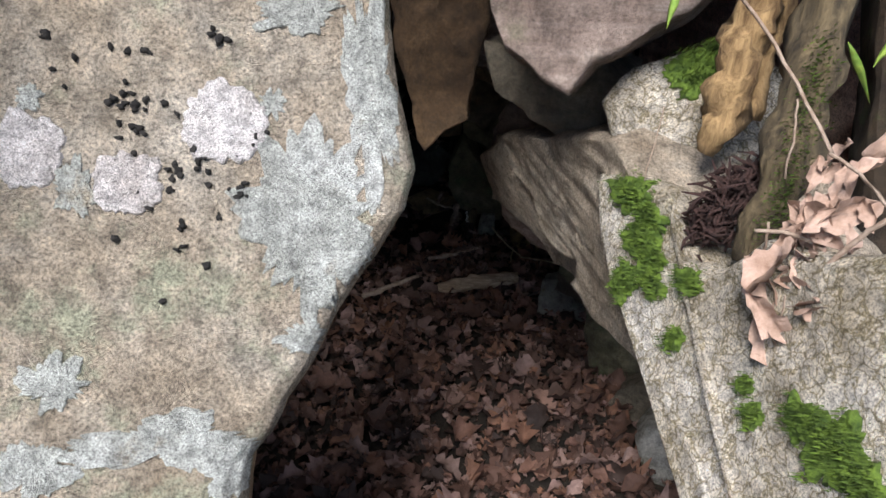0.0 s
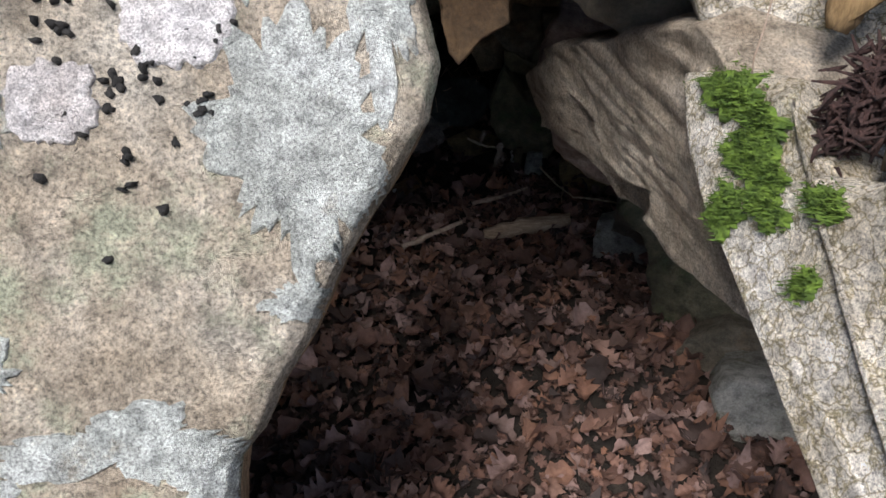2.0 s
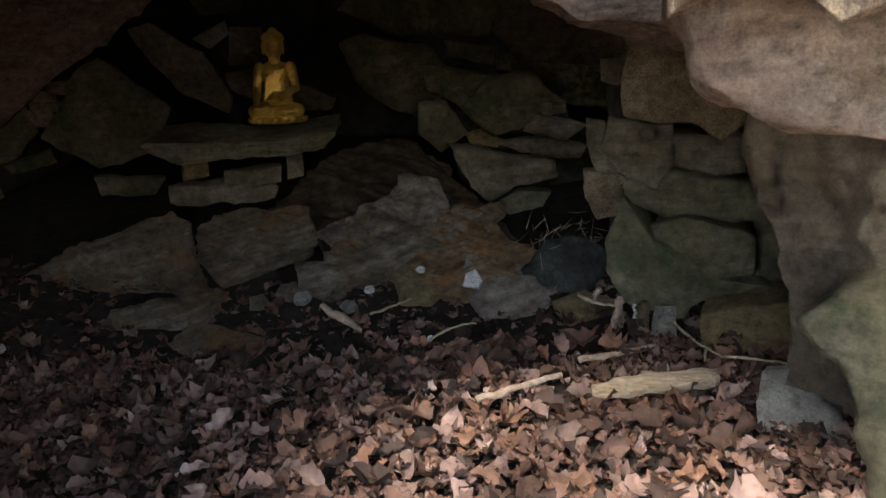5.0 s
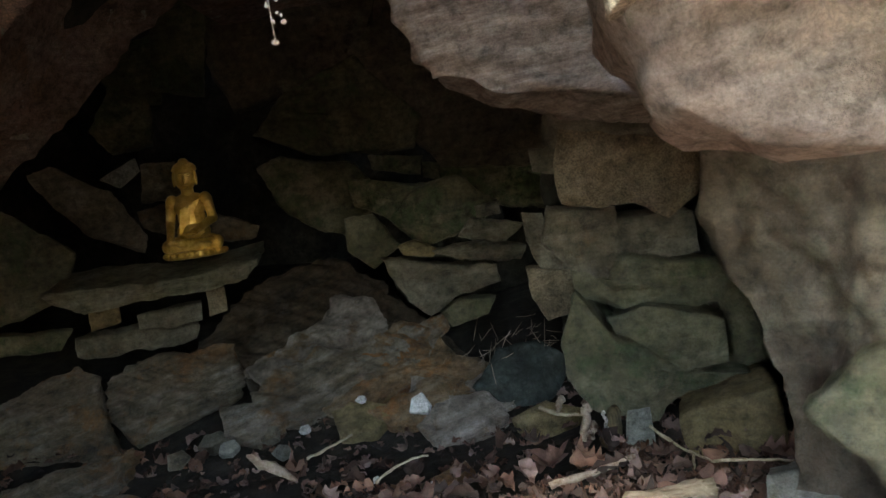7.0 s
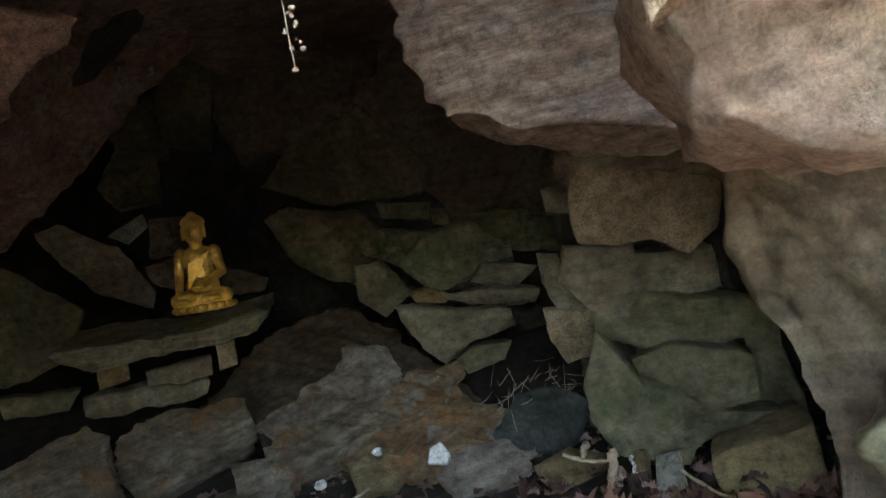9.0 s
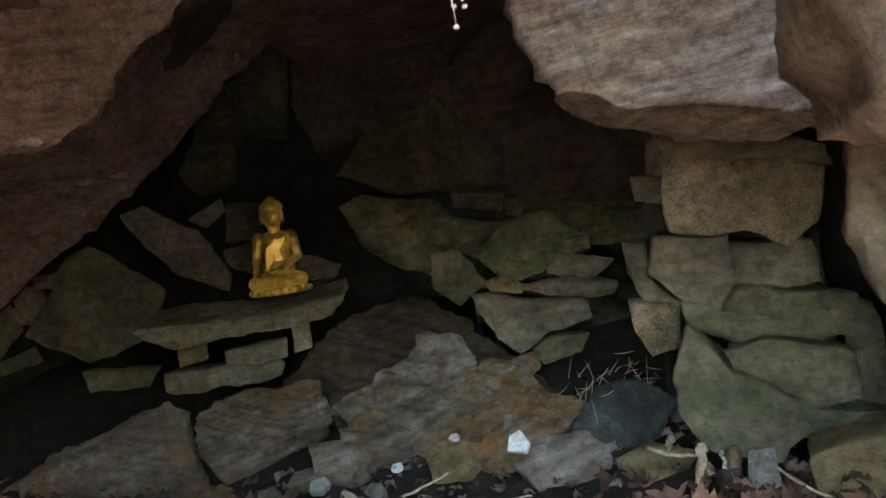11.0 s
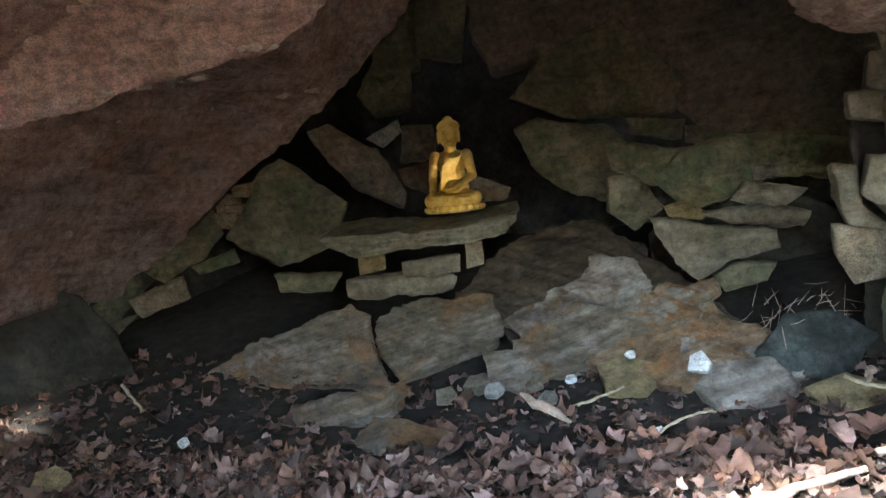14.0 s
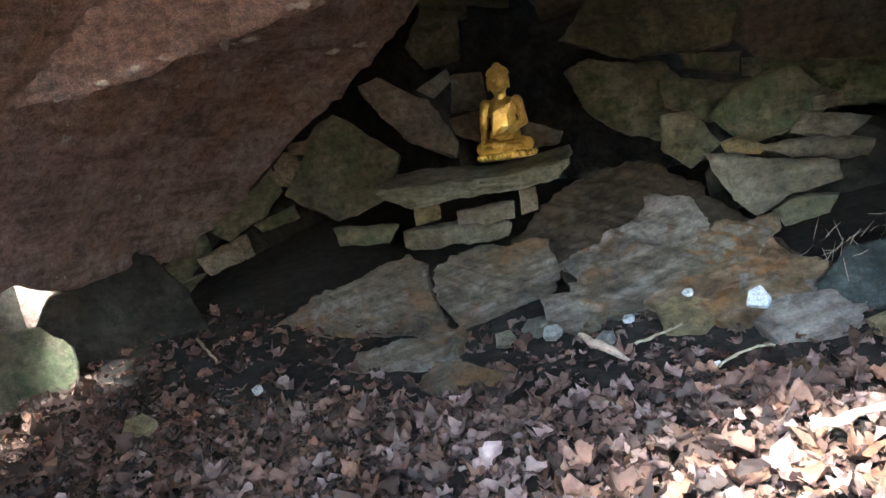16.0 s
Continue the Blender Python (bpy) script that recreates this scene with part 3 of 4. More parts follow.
rock("boulder", (-2.81, 4.75, 0.99), 34, 8, [(-0.35, -0.08), (-0.12, 0.24), (0.01, 0.32), (0.34, 0.01), (0.22, -0.22), (-0.09, -0.28)], 0.35, GREEN, "big block leaning by the roof slab")
rock("boulder", (-2.54, 5.25, 1.23), 28, 0, [(-0.28, 0.26), (-0.15, 0.28), (0.13, 0.08), (0.25, -0.2), (0.23, -0.3), (-0.01, -0.16), (-0.19, 0.05)], 0.3, GREY, "long stone leaning in the pile")
rock("boulder", (-2.47, 5.6, 1.44), 25, 0, [(-0.14, -0.01), (0.08, 0.08), (0.09, 0.0), (-0.04, -0.08)], 0.2, PALEGREY, "small light stone in the back")
rock("boulder", (-2.34, 5.8, 1.36), 23, 0, [(-0.09, 0.12), (0.11, 0.11), (0.11, -0.12), (-0.13, -0.11)], 0.3, GREY, "grey block in the back")
rock("boulder", (-2.05, 5.5, 1.03), 21, 0, [(-0.28, 0.13), (-0.09, 0.15), (0.38, -0.09), (0.34, -0.15), (-0.09, -0.09), (-0.26, 0.04)], 0.3, GREY, "low stone behind the statue")
rock("boulder", (-3.43, 4.5, 0.92), 42, 0, [(-0.25, -0.11), (-0.16, 0.12), (0.18, 0.28), (0.23, 0.02), (0.11, -0.11), (-0.12, -0.2)], 0.3, GREEN, "tall mossy stone below the roof slab")
rock("boulder", (-3.12, 4.78, 1.18), 37, 0, [(-0.07, 0.04), (0.07, 0.04), (0.06, -0.04), (-0.06, -0.03)], 0.12, TAN, "reddish flat chip of stone")
rock("boulder", (-3.22, 4.72, 1.14), 38, 0, [(-0.09, 0.04), (0.09, 0.03), (0.09, -0.04), (-0.08, -0.02)], 0.12, TAN, "reddish flat chip of stone")
rock("boulder", (-3.2, 4.74, 1.08), 38, 0, [(-0.08, 0.03), (0.09, 0.02), (0.08, -0.04), (-0.08, -0.02)], 0.12, TAN, "reddish flat chip of stone")
rock("boulder", (-3.23, 4.7, 1.02), 38, 0, [(-0.08, 0.05), (0.08, 0.04), (0.08, -0.06), (-0.08, -0.04)], 0.12, TAN, "reddish flat chip of stone")
rock("boulder", (-3.5, 4.35, 0.62), 44, 0, [(-0.17, 0.02), (0.13, 0.1), (0.15, -0.03), (-0.12, -0.09)], 0.25, TAN, "square tan block on the ledge")
rock("boulder", (-3.79, 4.3, 0.64), 46, 0, [(-0.19, -0.06), (0.11, 0.18), (0.15, 0.04), (-0.07, -0.16)], 0.25, GREEN, "mossy block at the foot of the roof slab")
rock("boulder", (-3.19, 4.5, 0.77), 39, 0, [(-0.13, -0.0), (0.11, 0.06), (0.13, -0.02), (-0.1, -0.05)], 0.2, GREEN, "flat stone on the dark ledge")
rock("boulder", (-3.78, 4.2, 0.49), 47, 0, [(-0.09, 0.02), (0.15, 0.05), (0.02, -0.05), (-0.08, -0.02)], 0.2, GREEN, "flat stone at the roof slab's foot")
# Flank facing the entrance; its paler colour carries the missing daylight.
rock("boulder", (-2.37, 2.78, 1.57), 32, -22, [(-1.23, -0.25), (-0.71, -0.24), (-0.41, -0.23), (-0.11, -0.22), (0.32, -0.15), (0.59, -0.12), (0.91, -0.0), (1.25, 0.34), (-0.61, 0.87)], 0.5, LIT_PINKROOF, "rough pinkish flank of the leaning roof boulder, lightened as if daylit", res=0.03, band=0.9, rugged=1.9)
# the altar
rock("stone_slab", (-1.94, 4.68, 0.74), 14, -8, [(-0.59, 0.07), (-0.38, 0.06), (-0.16, 0.03), (0.1, 0.01), (0.46, 0.0), (0.54, 0.03), (0.54, 0.0), (0.46, -0.07), (-0.02, -0.08), (-0.39, -0.07), (-0.56, 0.02)], 0.55, SLAB, "long flat stone slab on two small stones, an altar", edge=0.015, bulge=0.02, band=0.6, taper=0.02, res=0.014)
rock("boulder", (-2.27, 4.7, 0.62), 28, 0, [(-0.07, 0.05), (0.07, 0.04), (0.07, -0.04), (-0.08, -0.05)], 0.16, OCHRE, "small tan stone propping the slab")
rock("boulder", (-1.69, 4.8, 0.59), 20, 0, [(-0.04, 0.07), (0.05, 0.06), (0.04, -0.06), (-0.05, -0.07)], 0.16, TAN, "small reddish stone propping the slab")
rock("boulder", (-1.92, 4.72, 0.55), 24, 0, [(-0.15, 0.05), (0.16, 0.05), (0.14, -0.04), (-0.15, -0.05)], 0.3, GREY, "thin flat stone under the slab")
rock("boulder", (-2.11, 4.64, 0.48), 27, 0, [(-0.25, 0.07), (0.04, 0.06), (0.32, 0.0), (0.29, -0.07), (-0.14, -0.05), (-0.26, -0.01)], 0.35, GREY, "lower flat stone under the slab")
rock("boulder", (-2.67, 4.62, 0.57), 33, 0, [(-0.17, 0.08), (0.2, 0.02), (0.12, -0.07), (-0.15, -0.03)], 0.25, GREEN, "flat stone on the ledge")
# bedrock ledges rising from the floor
rock("rock_ledge", (-2.48, 4.03, 0.22), 8, 50, [(-0.71, -0.17), (-0.6, -0.02), (-0.21, 0.21), (0.28, 0.37), (0.38, 0.29), (0.45, 0.05), (0.56, -0.18), (0.37, -0.16), (-0.1, -0.16), (-0.42, -0.25)], 0.25, LEDGE, "long brown bedrock ledge, pale at its worn end", band=1.8, res=0.016)
rock("rock_ledge", (-1.81, 4.27, 0.28), 8, 50, [(-0.3, 0.12), (-0.16, 0.22), (0.33, 0.2), (0.37, 0.0), (0.09, -0.16), (-0.1, -0.27), (-0.23, -0.11)], 0.25, LEDGE, "cracked block of the bedrock ledge", band=1.8, res=0.016)
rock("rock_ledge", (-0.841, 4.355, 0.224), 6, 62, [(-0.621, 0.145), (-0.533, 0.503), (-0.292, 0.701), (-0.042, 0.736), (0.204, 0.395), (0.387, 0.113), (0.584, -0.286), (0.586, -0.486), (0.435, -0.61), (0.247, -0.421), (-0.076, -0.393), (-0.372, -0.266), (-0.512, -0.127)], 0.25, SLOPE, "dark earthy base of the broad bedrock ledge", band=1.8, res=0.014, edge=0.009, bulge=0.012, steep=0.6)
rock("rock_ledge", (-0.926, 4.179, 0.232), 6, 62, [(-0.415, -0.016), (-0.24, 0.138), (0.14, 0.18), (0.516, 0.251), (0.414, -0.016), (0.072, -0.07), (-0.171, -0.237), (-0.319, -0.227)], 0.12, LEDGE, "tan layered block of the bedrock ledge", band=1.8, res=0.014, edge=0.009, bulge=0.012, steep=0.6)
rock("rock_ledge", (-1.026, 4.440, 0.353), 6, 62, [(-0.385, -0.143), (-0.1, 0.104), (0.058, 0.331), (0.239, 0.261), (0.304, -0.003), (0.22, -0.143), (-0.039, -0.147), (-0.298, -0.258)], 0.12, BLUISH, "blue-grey worn facet of the bedrock ledge", band=1.8, res=0.014, edge=0.009, bulge=0.012, steep=0.6)
rock("rock_ledge", (-0.634, 4.171, 0.195), 6, 62, [(-0.152, 0.26), (0.035, 0.35), (0.211, 0.122), (0.387, -0.124), (0.273, -0.191), (0.077, -0.075), (-0.177, -0.194), (-0.383, -0.144), (-0.267, -0.008)], 0.12, RUSTY, "rusty orange band of the bedrock ledge", band=1.8, res=0.014, edge=0.009, bulge=0.012, steep=0.6)
rock("rock_ledge", (-0.388, 3.964, 0.083), 6, 62, [(-0.197, 0.193), (0.012, 0.087), (0.161, 0.135), (0.218, -0.068), (0.124, -0.175), (-0.125, -0.164), (-0.194, -0.006)], 0.12, BLUISH, "pale violet-grey end of the bedrock ledge", band=1.8, res=0.014, edge=0.009, bulge=0.012, steep=0.6)
rock("rock_ledge", (-0.386, 3.779, -0.015), 6, 62, [(-0.131, 0.065), (0.119, 0.06), (0.09, -0.056), (-0.079, -0.07)], 0.12, BLUISH, "pale broken step of the bedrock ledge", band=1.8, res=0.014, edge=0.009, bulge=0.012, steep=0.6)
rock("rock_ledge", (-1.288, 3.975, 0.139), 6, 62, [(-0.154, 0.116), (0.078, 0.111), (0.153, -0.049), (0.037, -0.132), (-0.114, -0.049)], 0.12, LEDGE, "small tan step of the bedrock ledge", band=1.8, res=0.014, edge=0.009, bulge=0.012, steep=0.6)
rock("rock_ledge", (-0.800, 3.930, 0.087), 6, 62, [(-0.132, 0.064), (0.006, 0.096), (0.161, 0.026), (0.061, -0.104), (-0.094, -0.084)], 0.12, OCHRE, "small ochre step of the bedrock ledge", band=1.8, res=0.014, edge=0.009, bulge=0.012, steep=0.6)
rock("rock_ledge", (-0.5, 3.98, 0.11), 4, 60, [(-0.28, -0.01), (-0.09, 0.01), (0.08, 0.21), (0.24, 0.12), (0.24, -0.04), (0.07, -0.01), (-0.07, -0.15), (-0.18, -0.13)], 0.25, RUSTY, "rusty orange step of the bedrock ledge", band=1.8, res=0.016)
rock("rock_ledge", (-0.35, 3.78, 0.06), 4, 58, [(-0.19, 0.01), (-0.06, 0.13), (0.1, 0.11), (0.16, -0.03), (0.11, -0.09), (-0.12, -0.13)], 0.2, BLUISH, "pale worn step of the bedrock ledge", band=1.8, res=0.016)
rock("rock_ledge", (-1.28, 4.4, 0.29), 6, 50, [(-0.17, -0.02), (-0.07, 0.03), (0.22, 0.13), (0.21, 0.04), (-0.05, -0.11), (-0.14, -0.07)], 0.2, LEDGE, "upper shelf of the bedrock ledge", band=1.8, res=0.016)
rock("rock_ledge", (-0.39, 3.3, 0.02), 4, 75, [(-0.09, -0.0), (0.07, 0.08), (0.1, 0.03), (-0.01, -0.06), (-0.07, -0.05)], 0.12, LEDGE, "flat stone sunk in the soil by the ledge")
rock("rock_ledge", (-0.04, 3.7, 0.02), 0, 60, [(-0.14, 0.04), (-0.0, 0.1), (0.14, 0.03), (0.08, -0.09), (-0.08, -0.08)], 0.2, OCHRE, "low ochre ledge beside the dark stone")
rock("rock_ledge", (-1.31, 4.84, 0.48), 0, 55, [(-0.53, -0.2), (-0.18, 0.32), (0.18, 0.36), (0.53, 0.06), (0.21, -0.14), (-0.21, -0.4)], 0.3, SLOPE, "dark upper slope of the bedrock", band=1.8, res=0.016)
rock("rock_ledge", (-2.02, 3.67, 0.08), 8, 55, [(-0.31, -0.06), (-0.2, 0.04), (0.29, 0.12), (0.25, -0.04), (-0.02, -0.05)], 0.15, LEDGE, "low worn ledge at the edge of the leaves", band=1.8, res=0.016)
rock("rock_ledge", (-1.62, 3.45, 0.02), 6, 60, [(-0.21, 0.0), (-0.14, 0.13), (0.24, 0.0), (0.18, -0.06), (-0.07, -0.08)], 0.15, LEDGE, "flat tan ledge stone at the edge of the leaves", band=1.8, res=0.016)
rock("rock_ledge", (-0.83, 3.95, 0.1), 0, 40, [(-0.09, 0.02), (-0.02, 0.05), (0.09, 0.01), (0.07, -0.04), (-0.05, -0.05)], 0.12, OCHRE, "small rounded ochre stone by the ledge")
rock("rock_ledge", (-1.32, 4.03, 0.13), 0, 40, [(-0.11, 0.03), (-0.02, 0.07), (0.11, -0.01), (0.08, -0.06), (-0.06, -0.04)], 0.12, PALEGREY, "grey flat stone by the ledge")


# ---- the statue ----
def unit_ball(across=16, up=10):
    verts = [(0, 0, -1), (0, 0, 1)]
    for j in range(1, up):
        h = math.pi * j / up
        verts += [(math.sin(h) * math.cos(2 * math.pi * i / across), math.sin(h) * math.sin(2 * math.pi * i / across), -math.cos(h)) for i in range(across)]
    faces = []
    for i in range(across):
        k = (i + 1) % across
        faces.append((0, 2 + k, 2 + i))
        faces += [(2 + j * across + i, 2 + j * across + k, 2 + (j + 1) * across + k, 2 + (j + 1) * across + i) for j in range(up - 2)]
        faces.append((1, 2 + (up - 2) * across + i, 2 + (up - 2) * across + k))
    return np.array(verts), faces


BALL = unit_ball()


def ball(lumps, at, size):
    verts, faces = lumps
    first = len(verts)
    verts.extend((BALL[0] * size + at).tolist())
    faces.extend([tuple(first + i for i in f) for f in BALL[1]])


def limb(bm, a, b, ra, rb):
    a, b = Vector(a), Vector(b)
    count = max(3, round((b - a).length / (min(ra, rb) * 0.8)))
    for k in range(count + 1):
        f = k / count
        r = ra + (rb - ra) * f
        ball(bm, a.lerp(b, f), (r, r, r))


def statue(at, yaw):
    """A seated figure on a low lotus plinth, half a metre high."""
    bm = ([], [])
    for k in range(6):
        ball(bm, (0, 0.0, 0.012 + 0.006 * k), (0.172 - 0.003 * k, 0.125, 0.012))
    for k in range(22):
        a = 2 * math.pi * k / 22
        ball(bm, (0.166 * math.cos(a), 0.12 * math.sin(a), 0.03), (0.016, 0.016, 0.016))
    for s in (-1, 1):
        limb(bm, (0.05 * s, 0.03, 0.09), (0.13 * s, -0.04, 0.082), 0.055, 0.04)
        limb(bm, (0.13 * s, -0.045, 0.078), (-0.05 * s, -0.1, 0.082 + 0.012 * s), 0.038, 0.025)
        ball(bm, (-0.07 * s, -0.1, 0.088 + 0.012 * s), (0.045, 0.02, 0.016))
        ball(bm, (0.092 * s, 0.035, 0.335), (0.034, 0.036, 0.036))
        limb(bm, (0.1 * s, 0.035, 0.33), (0.118 * s, 0.03, 0.215), 0.030, 0.027)
        ball(bm, (0.061 * s, 0.015, 0.452), (0.008, 0.014, 0.042))
    limb(bm, (0.118, 0.03, 0.215), (0.02, -0.065, 0.15), 0.026, 0.02)
    limb(bm, (-0.118, 0.03, 0.215), (-0.112, -0.055, 0.13), 0.026, 0.021)
    ball(bm, (-0.112, -0.078, 0.11), (0.02, 0.02, 0.035))
    ball(bm, (0.0, -0.07, 0.142), (0.042, 0.022, 0.014))
    ball(bm, (0, 0.045, 0.15), (0.094, 0.066, 0.08))
    ball(bm, (0, 0.045, 0.23), (0.078, 0.058, 0.09))
    ball(bm, (0, 0.04, 0.3), (0.094, 0.06, 0.07))
    ball(bm, (0, 0.045, 0.345), (0.078, 0.045, 0.03))
    for k in range(10):
        x, z = 0.072 - 0.013 * k, 0.338 - 0.006 * k
        limb(bm, (x, -0.008 - 0.001 * k, z), (x - 0.06 + 0.004 * k, -0.008, z - 0.10 - 0.004 * k), 0.0042, 0.0035)
    limb(bm, (0, 0.04, 0.35), (0, 0.032, 0.41), 0.036, 0.036)
    ball(bm, (0, 0.022, 0.452), (0.058, 0.058, 0.07))
    ball(bm, (0, 0.036, 0.496), (0.063, 0.062, 0.05))
    ball(bm, (0, 0.038, 0.546), (0.03, 0.03, 0.026))
    for k in range(60):
        a, h = k * 2.4, 0.15 + 0.85 * k / 60
        r = math.sqrt(1 - h * h)
        ball(bm, (0.063 * r * math.cos(a), 0.036 + 0.062 * r * math.sin(a) * (1 if math.sin(a) > 0 else 0.8), 0.498 + 0.05 * h), (0.009, 0.009, 0.008))
    ball(bm, (0, -0.036, 0.448), (0.008, 0.013, 0.02))
    ball(bm, (0, -0.03, 0.42), (0.017, 0.009, 0.0055))
    ball(bm, (0, -0.022, 0.4), (0.02, 0.012, 0.01))
    for s in (-1, 1):
        ball(bm, (0.024 * s, -0.03, 0.464), (0.015, 0.006, 0.005))
        ball(bm, (0.024 * s, -0.03, 0.48), (0.018, 0.006, 0.004))
    data = bpy.data.meshes.new("statue")
    data.from_pydata(*[bm[0], [], bm[1]])
    data.materials.append(GOLD)
    ob = new("statue", data)
    fuse = ob.modifiers.new("fuse", "REMESH")
    fuse.mode, fuse.voxel_size, fuse.use_smooth_shade = "VOXEL", 0.0034, True
    ob.matrix_world = pose(*at, 0, 4, yaw)
    return tagged(ob, "gold-painted seated meditating statue on the stone slab", "statue")


statue((-1.855, 5.04, 0.828), 14)


# ---- fallen leaves ----
def leaf_shape(kind, seed):
    """Half-curled leaf as a strip of cross ribs: its verts and faces, one unit long."""
    rng = random.Random(seed)
    ribs = 9
    widths = {"lobed": [0.05, 0.30, 0.16, 0.44, 0.24, 0.42, 0.18, 0.20, 0.02],
              "oval": [0.03, 0.16, 0.25, 0.30, 0.31, 0.28, 0.21, 0.12, 0.01],
              "broad": [0.06, 0.42, 0.52, 0.36, 0.50, 0.34, 0.30, 0.12, 0.01]}[kind]
    curl, cup, twist = rng.uniform(-0.9, 0.9), rng.uniform(-1.7, 1.7), rng.uniform(-0.8, 0.8)
    verts = []
    for k in range(ribs):
        f = k / (ribs - 1)
        for s in (-1, -0.5, 0, 0.5, 1):
            w = widths[k] * s * rng.uniform(0.62, 1.2)
            verts.append((w, f - 0.5 + 0.10 * abs(s) * widths[k] * 2, curl * (f - 0.5) ** 2 + cup * w * w * 1.6 + twist * w * (f - 0.5) + 0.2 * rng.random() * (0.35 + abs(s))))
    faces = [(5 * k + i, 5 * k + i + 1, 5 * k + i + 6, 5 * k + i + 5) for k in range(ribs - 1) for i in range(4)]
    return np.array(verts), np.array(faces)


SHAPES = [leaf_shape(k, 10 + n) for n, k in enumerate(["lobed", "oval", "broad", "lobed", "oval", "broad", "lobed", "oval"] * 2)]


def litter(label, spots):
    verts, faces, count = [], [], 0
    for x, y, z, size, turn, tip, side, shape in spots:
        v, f = SHAPES[shape]
        m = np.array(Euler((tip, side, turn)).to_matrix())
        verts.append((v * size) @ m.T + (x, y, z))
        faces.append(f + count)
        count += len(v)
    data = bpy.data.meshes.new("leaf_litter")
    data.from_pydata(np.concatenate(verts).tolist(), [], np.concatenate(faces).tolist())
    data.materials.append(LEAF)
    data.polygons.foreach_set("use_smooth", [True] * len(data.polygons))
    return tagged(new("leaf_litter", data), label, "leaves", kind="stuff")


rng = random.Random(5)
spots = []
while len(spots) < 15000:
    x, y = rng.uniform(-4.3, 1.0), rng.uniform(1.25, 4.1)
    edge = 3.2 + 0.3 * noise.noise(Vector((x * 1.3, 1, 0)))
    if y > edge and rng.random() > 0.16:
        continue
    near = y < 3.0
    size = rng.uniform(0.018, 0.055) if rng.random() < 0.8 else rng.uniform(0.055, 0.11)
    spots.append((x, y, ground_height(x, y) + rng.uniform(0.005, 0.05 if near else 0.03), size, rng.uniform(0, 6.3), rng.gauss(0, 0.36), rng.gauss(0, 0.36), rng.randrange(16)))
litter("brown and pinkish dead leaves covering the cave floor", spots)

rng = random.Random(8)
spots = []
while len(spots) < 1500:
    x, y = rng.uniform(-2.5, 2.5), rng.uniform(-2.5, 0.9)
    spots.append((x, y, ground_height(x, y) + rng.uniform(0.005, 0.04), rng.uniform(0.06, 0.15), rng.uniform(0, 6.3), rng.gauss(0, 0.35), rng.gauss(0, 0.35), rng.randrange(16)))
litter("dry brown leaves on the ground before the cave", spots)


# ---- growth on the stones ----
TREES = {}


def grown(stone_ob, centre, across, up, thick, seed, rings=9, around=40, ragged=0.45):
    """A crust that follows the stone's face round a point of it: verts and faces in the stone's own axes."""
    if stone_ob.name not in TREES:
        stone_ob.data.calc_loop_triangles()
        TREES[stone_ob.name] = BVHTree.FromPolygons([v.co for v in stone_ob.data.vertices], [tuple(p.vertices) for p in stone_ob.data.loop_triangles])
    tree = TREES[stone_ob.name]
    verts, faces = [], []
    for r in range(rings + 1):
        f = r / rings
        for k in range(around):
            a = 2 * math.pi * k / around
            wave = 1 + ragged * noise.fractal(Vector((math.cos(a) * 1.9, math.sin(a) * 1.9, seed * 3.7)), 0.6, 2.2, 6)
            q = Vector((centre[0] + across * f * wave * math.cos(a), centre[1] + up * f * wave * math.sin(a), 0))
            hit = tree.ray_cast(q + Vector((0, 0, 0.6)), Vector((0, 0, -1)))[0]
            tries = 0
            while (hit is None or hit.z < -0.13) and tries < 12:
                q = q.lerp(Vector((centre[0], centre[1], 0)), 0.2)
                hit = tree.ray_cast(q + Vector((0, 0, 0.6)), Vector((0, 0, -1)))[0]
                tries += 1
            z = hit.z if hit else -0.13
            bump = 0.6 + 0.7 * noise.noise(Vector((q.x * 90, q.y * 90, seed)))
            verts.append((q.x, q.y, z + (0.002 + thick * bump if r < rings else -0.003)))
    for r in range(rings):
        for k in range(around):
            j = (k + 1) % around
            faces.append((r * around + k, (r + 1) * around + k, (r + 1) * around + j, r * around + j))
    return verts, faces


def growth(name, stone_ob, material, label, verts, faces):
    data = bpy.data.meshes.new(name)
    data.from_pydata(verts, [], faces)
    data.materials.append(material)
    data.polygons.foreach_set("use_smooth", [True] * len(data.polygons))
    ob = new(name, data)
    ob.parent = stone_ob
    return tagged(ob, label)


def named(label):
    return next(o for o in scene.objects if o.type == "MESH" and label in str(o.get("label", "")))


WHITE_CRUST = stone("white_lichen", (0.56, 0.52, 0.50), (0.70, 0.67, 0.66), (0.80, 0.78, 0.78), None, scale=3.0, relief=0.012, crust=0.5, grainy=0.9)
GREY_CRUST = stone("grey_lichen", (0.38, 0.40, 0.37), (0.52, 0.55, 0.52), (0.64, 0.67, 0.65), (0.40, 0.36, 0.28), 0.64, scale=2.5, relief=0.014, crust=0.3, grainy=0.9)
BLACK_CRUST = plain("black_lichen", (0.006, 0.006, 0.006), (0.03, 0.028, 0.026), 80)
tan_boulder = named("tall tan granite")
pale_boulder = named("pale granite boulder")
cream_stone = named("cream stone")
for n, (c, w, h) in enumerate([((0.026, 0.122), 0.055, 0.054), ((-0.088, 0.058), 0.041, 0.04), ((-0.198, 0.105), 0.042, 0.048)]):
    growth("lichen", tan_boulder, WHITE_CRUST, "round white lichen disc", *grown(tan_boulder, c, w, h, 0.004, n + 1, 16, 72, 0.22))
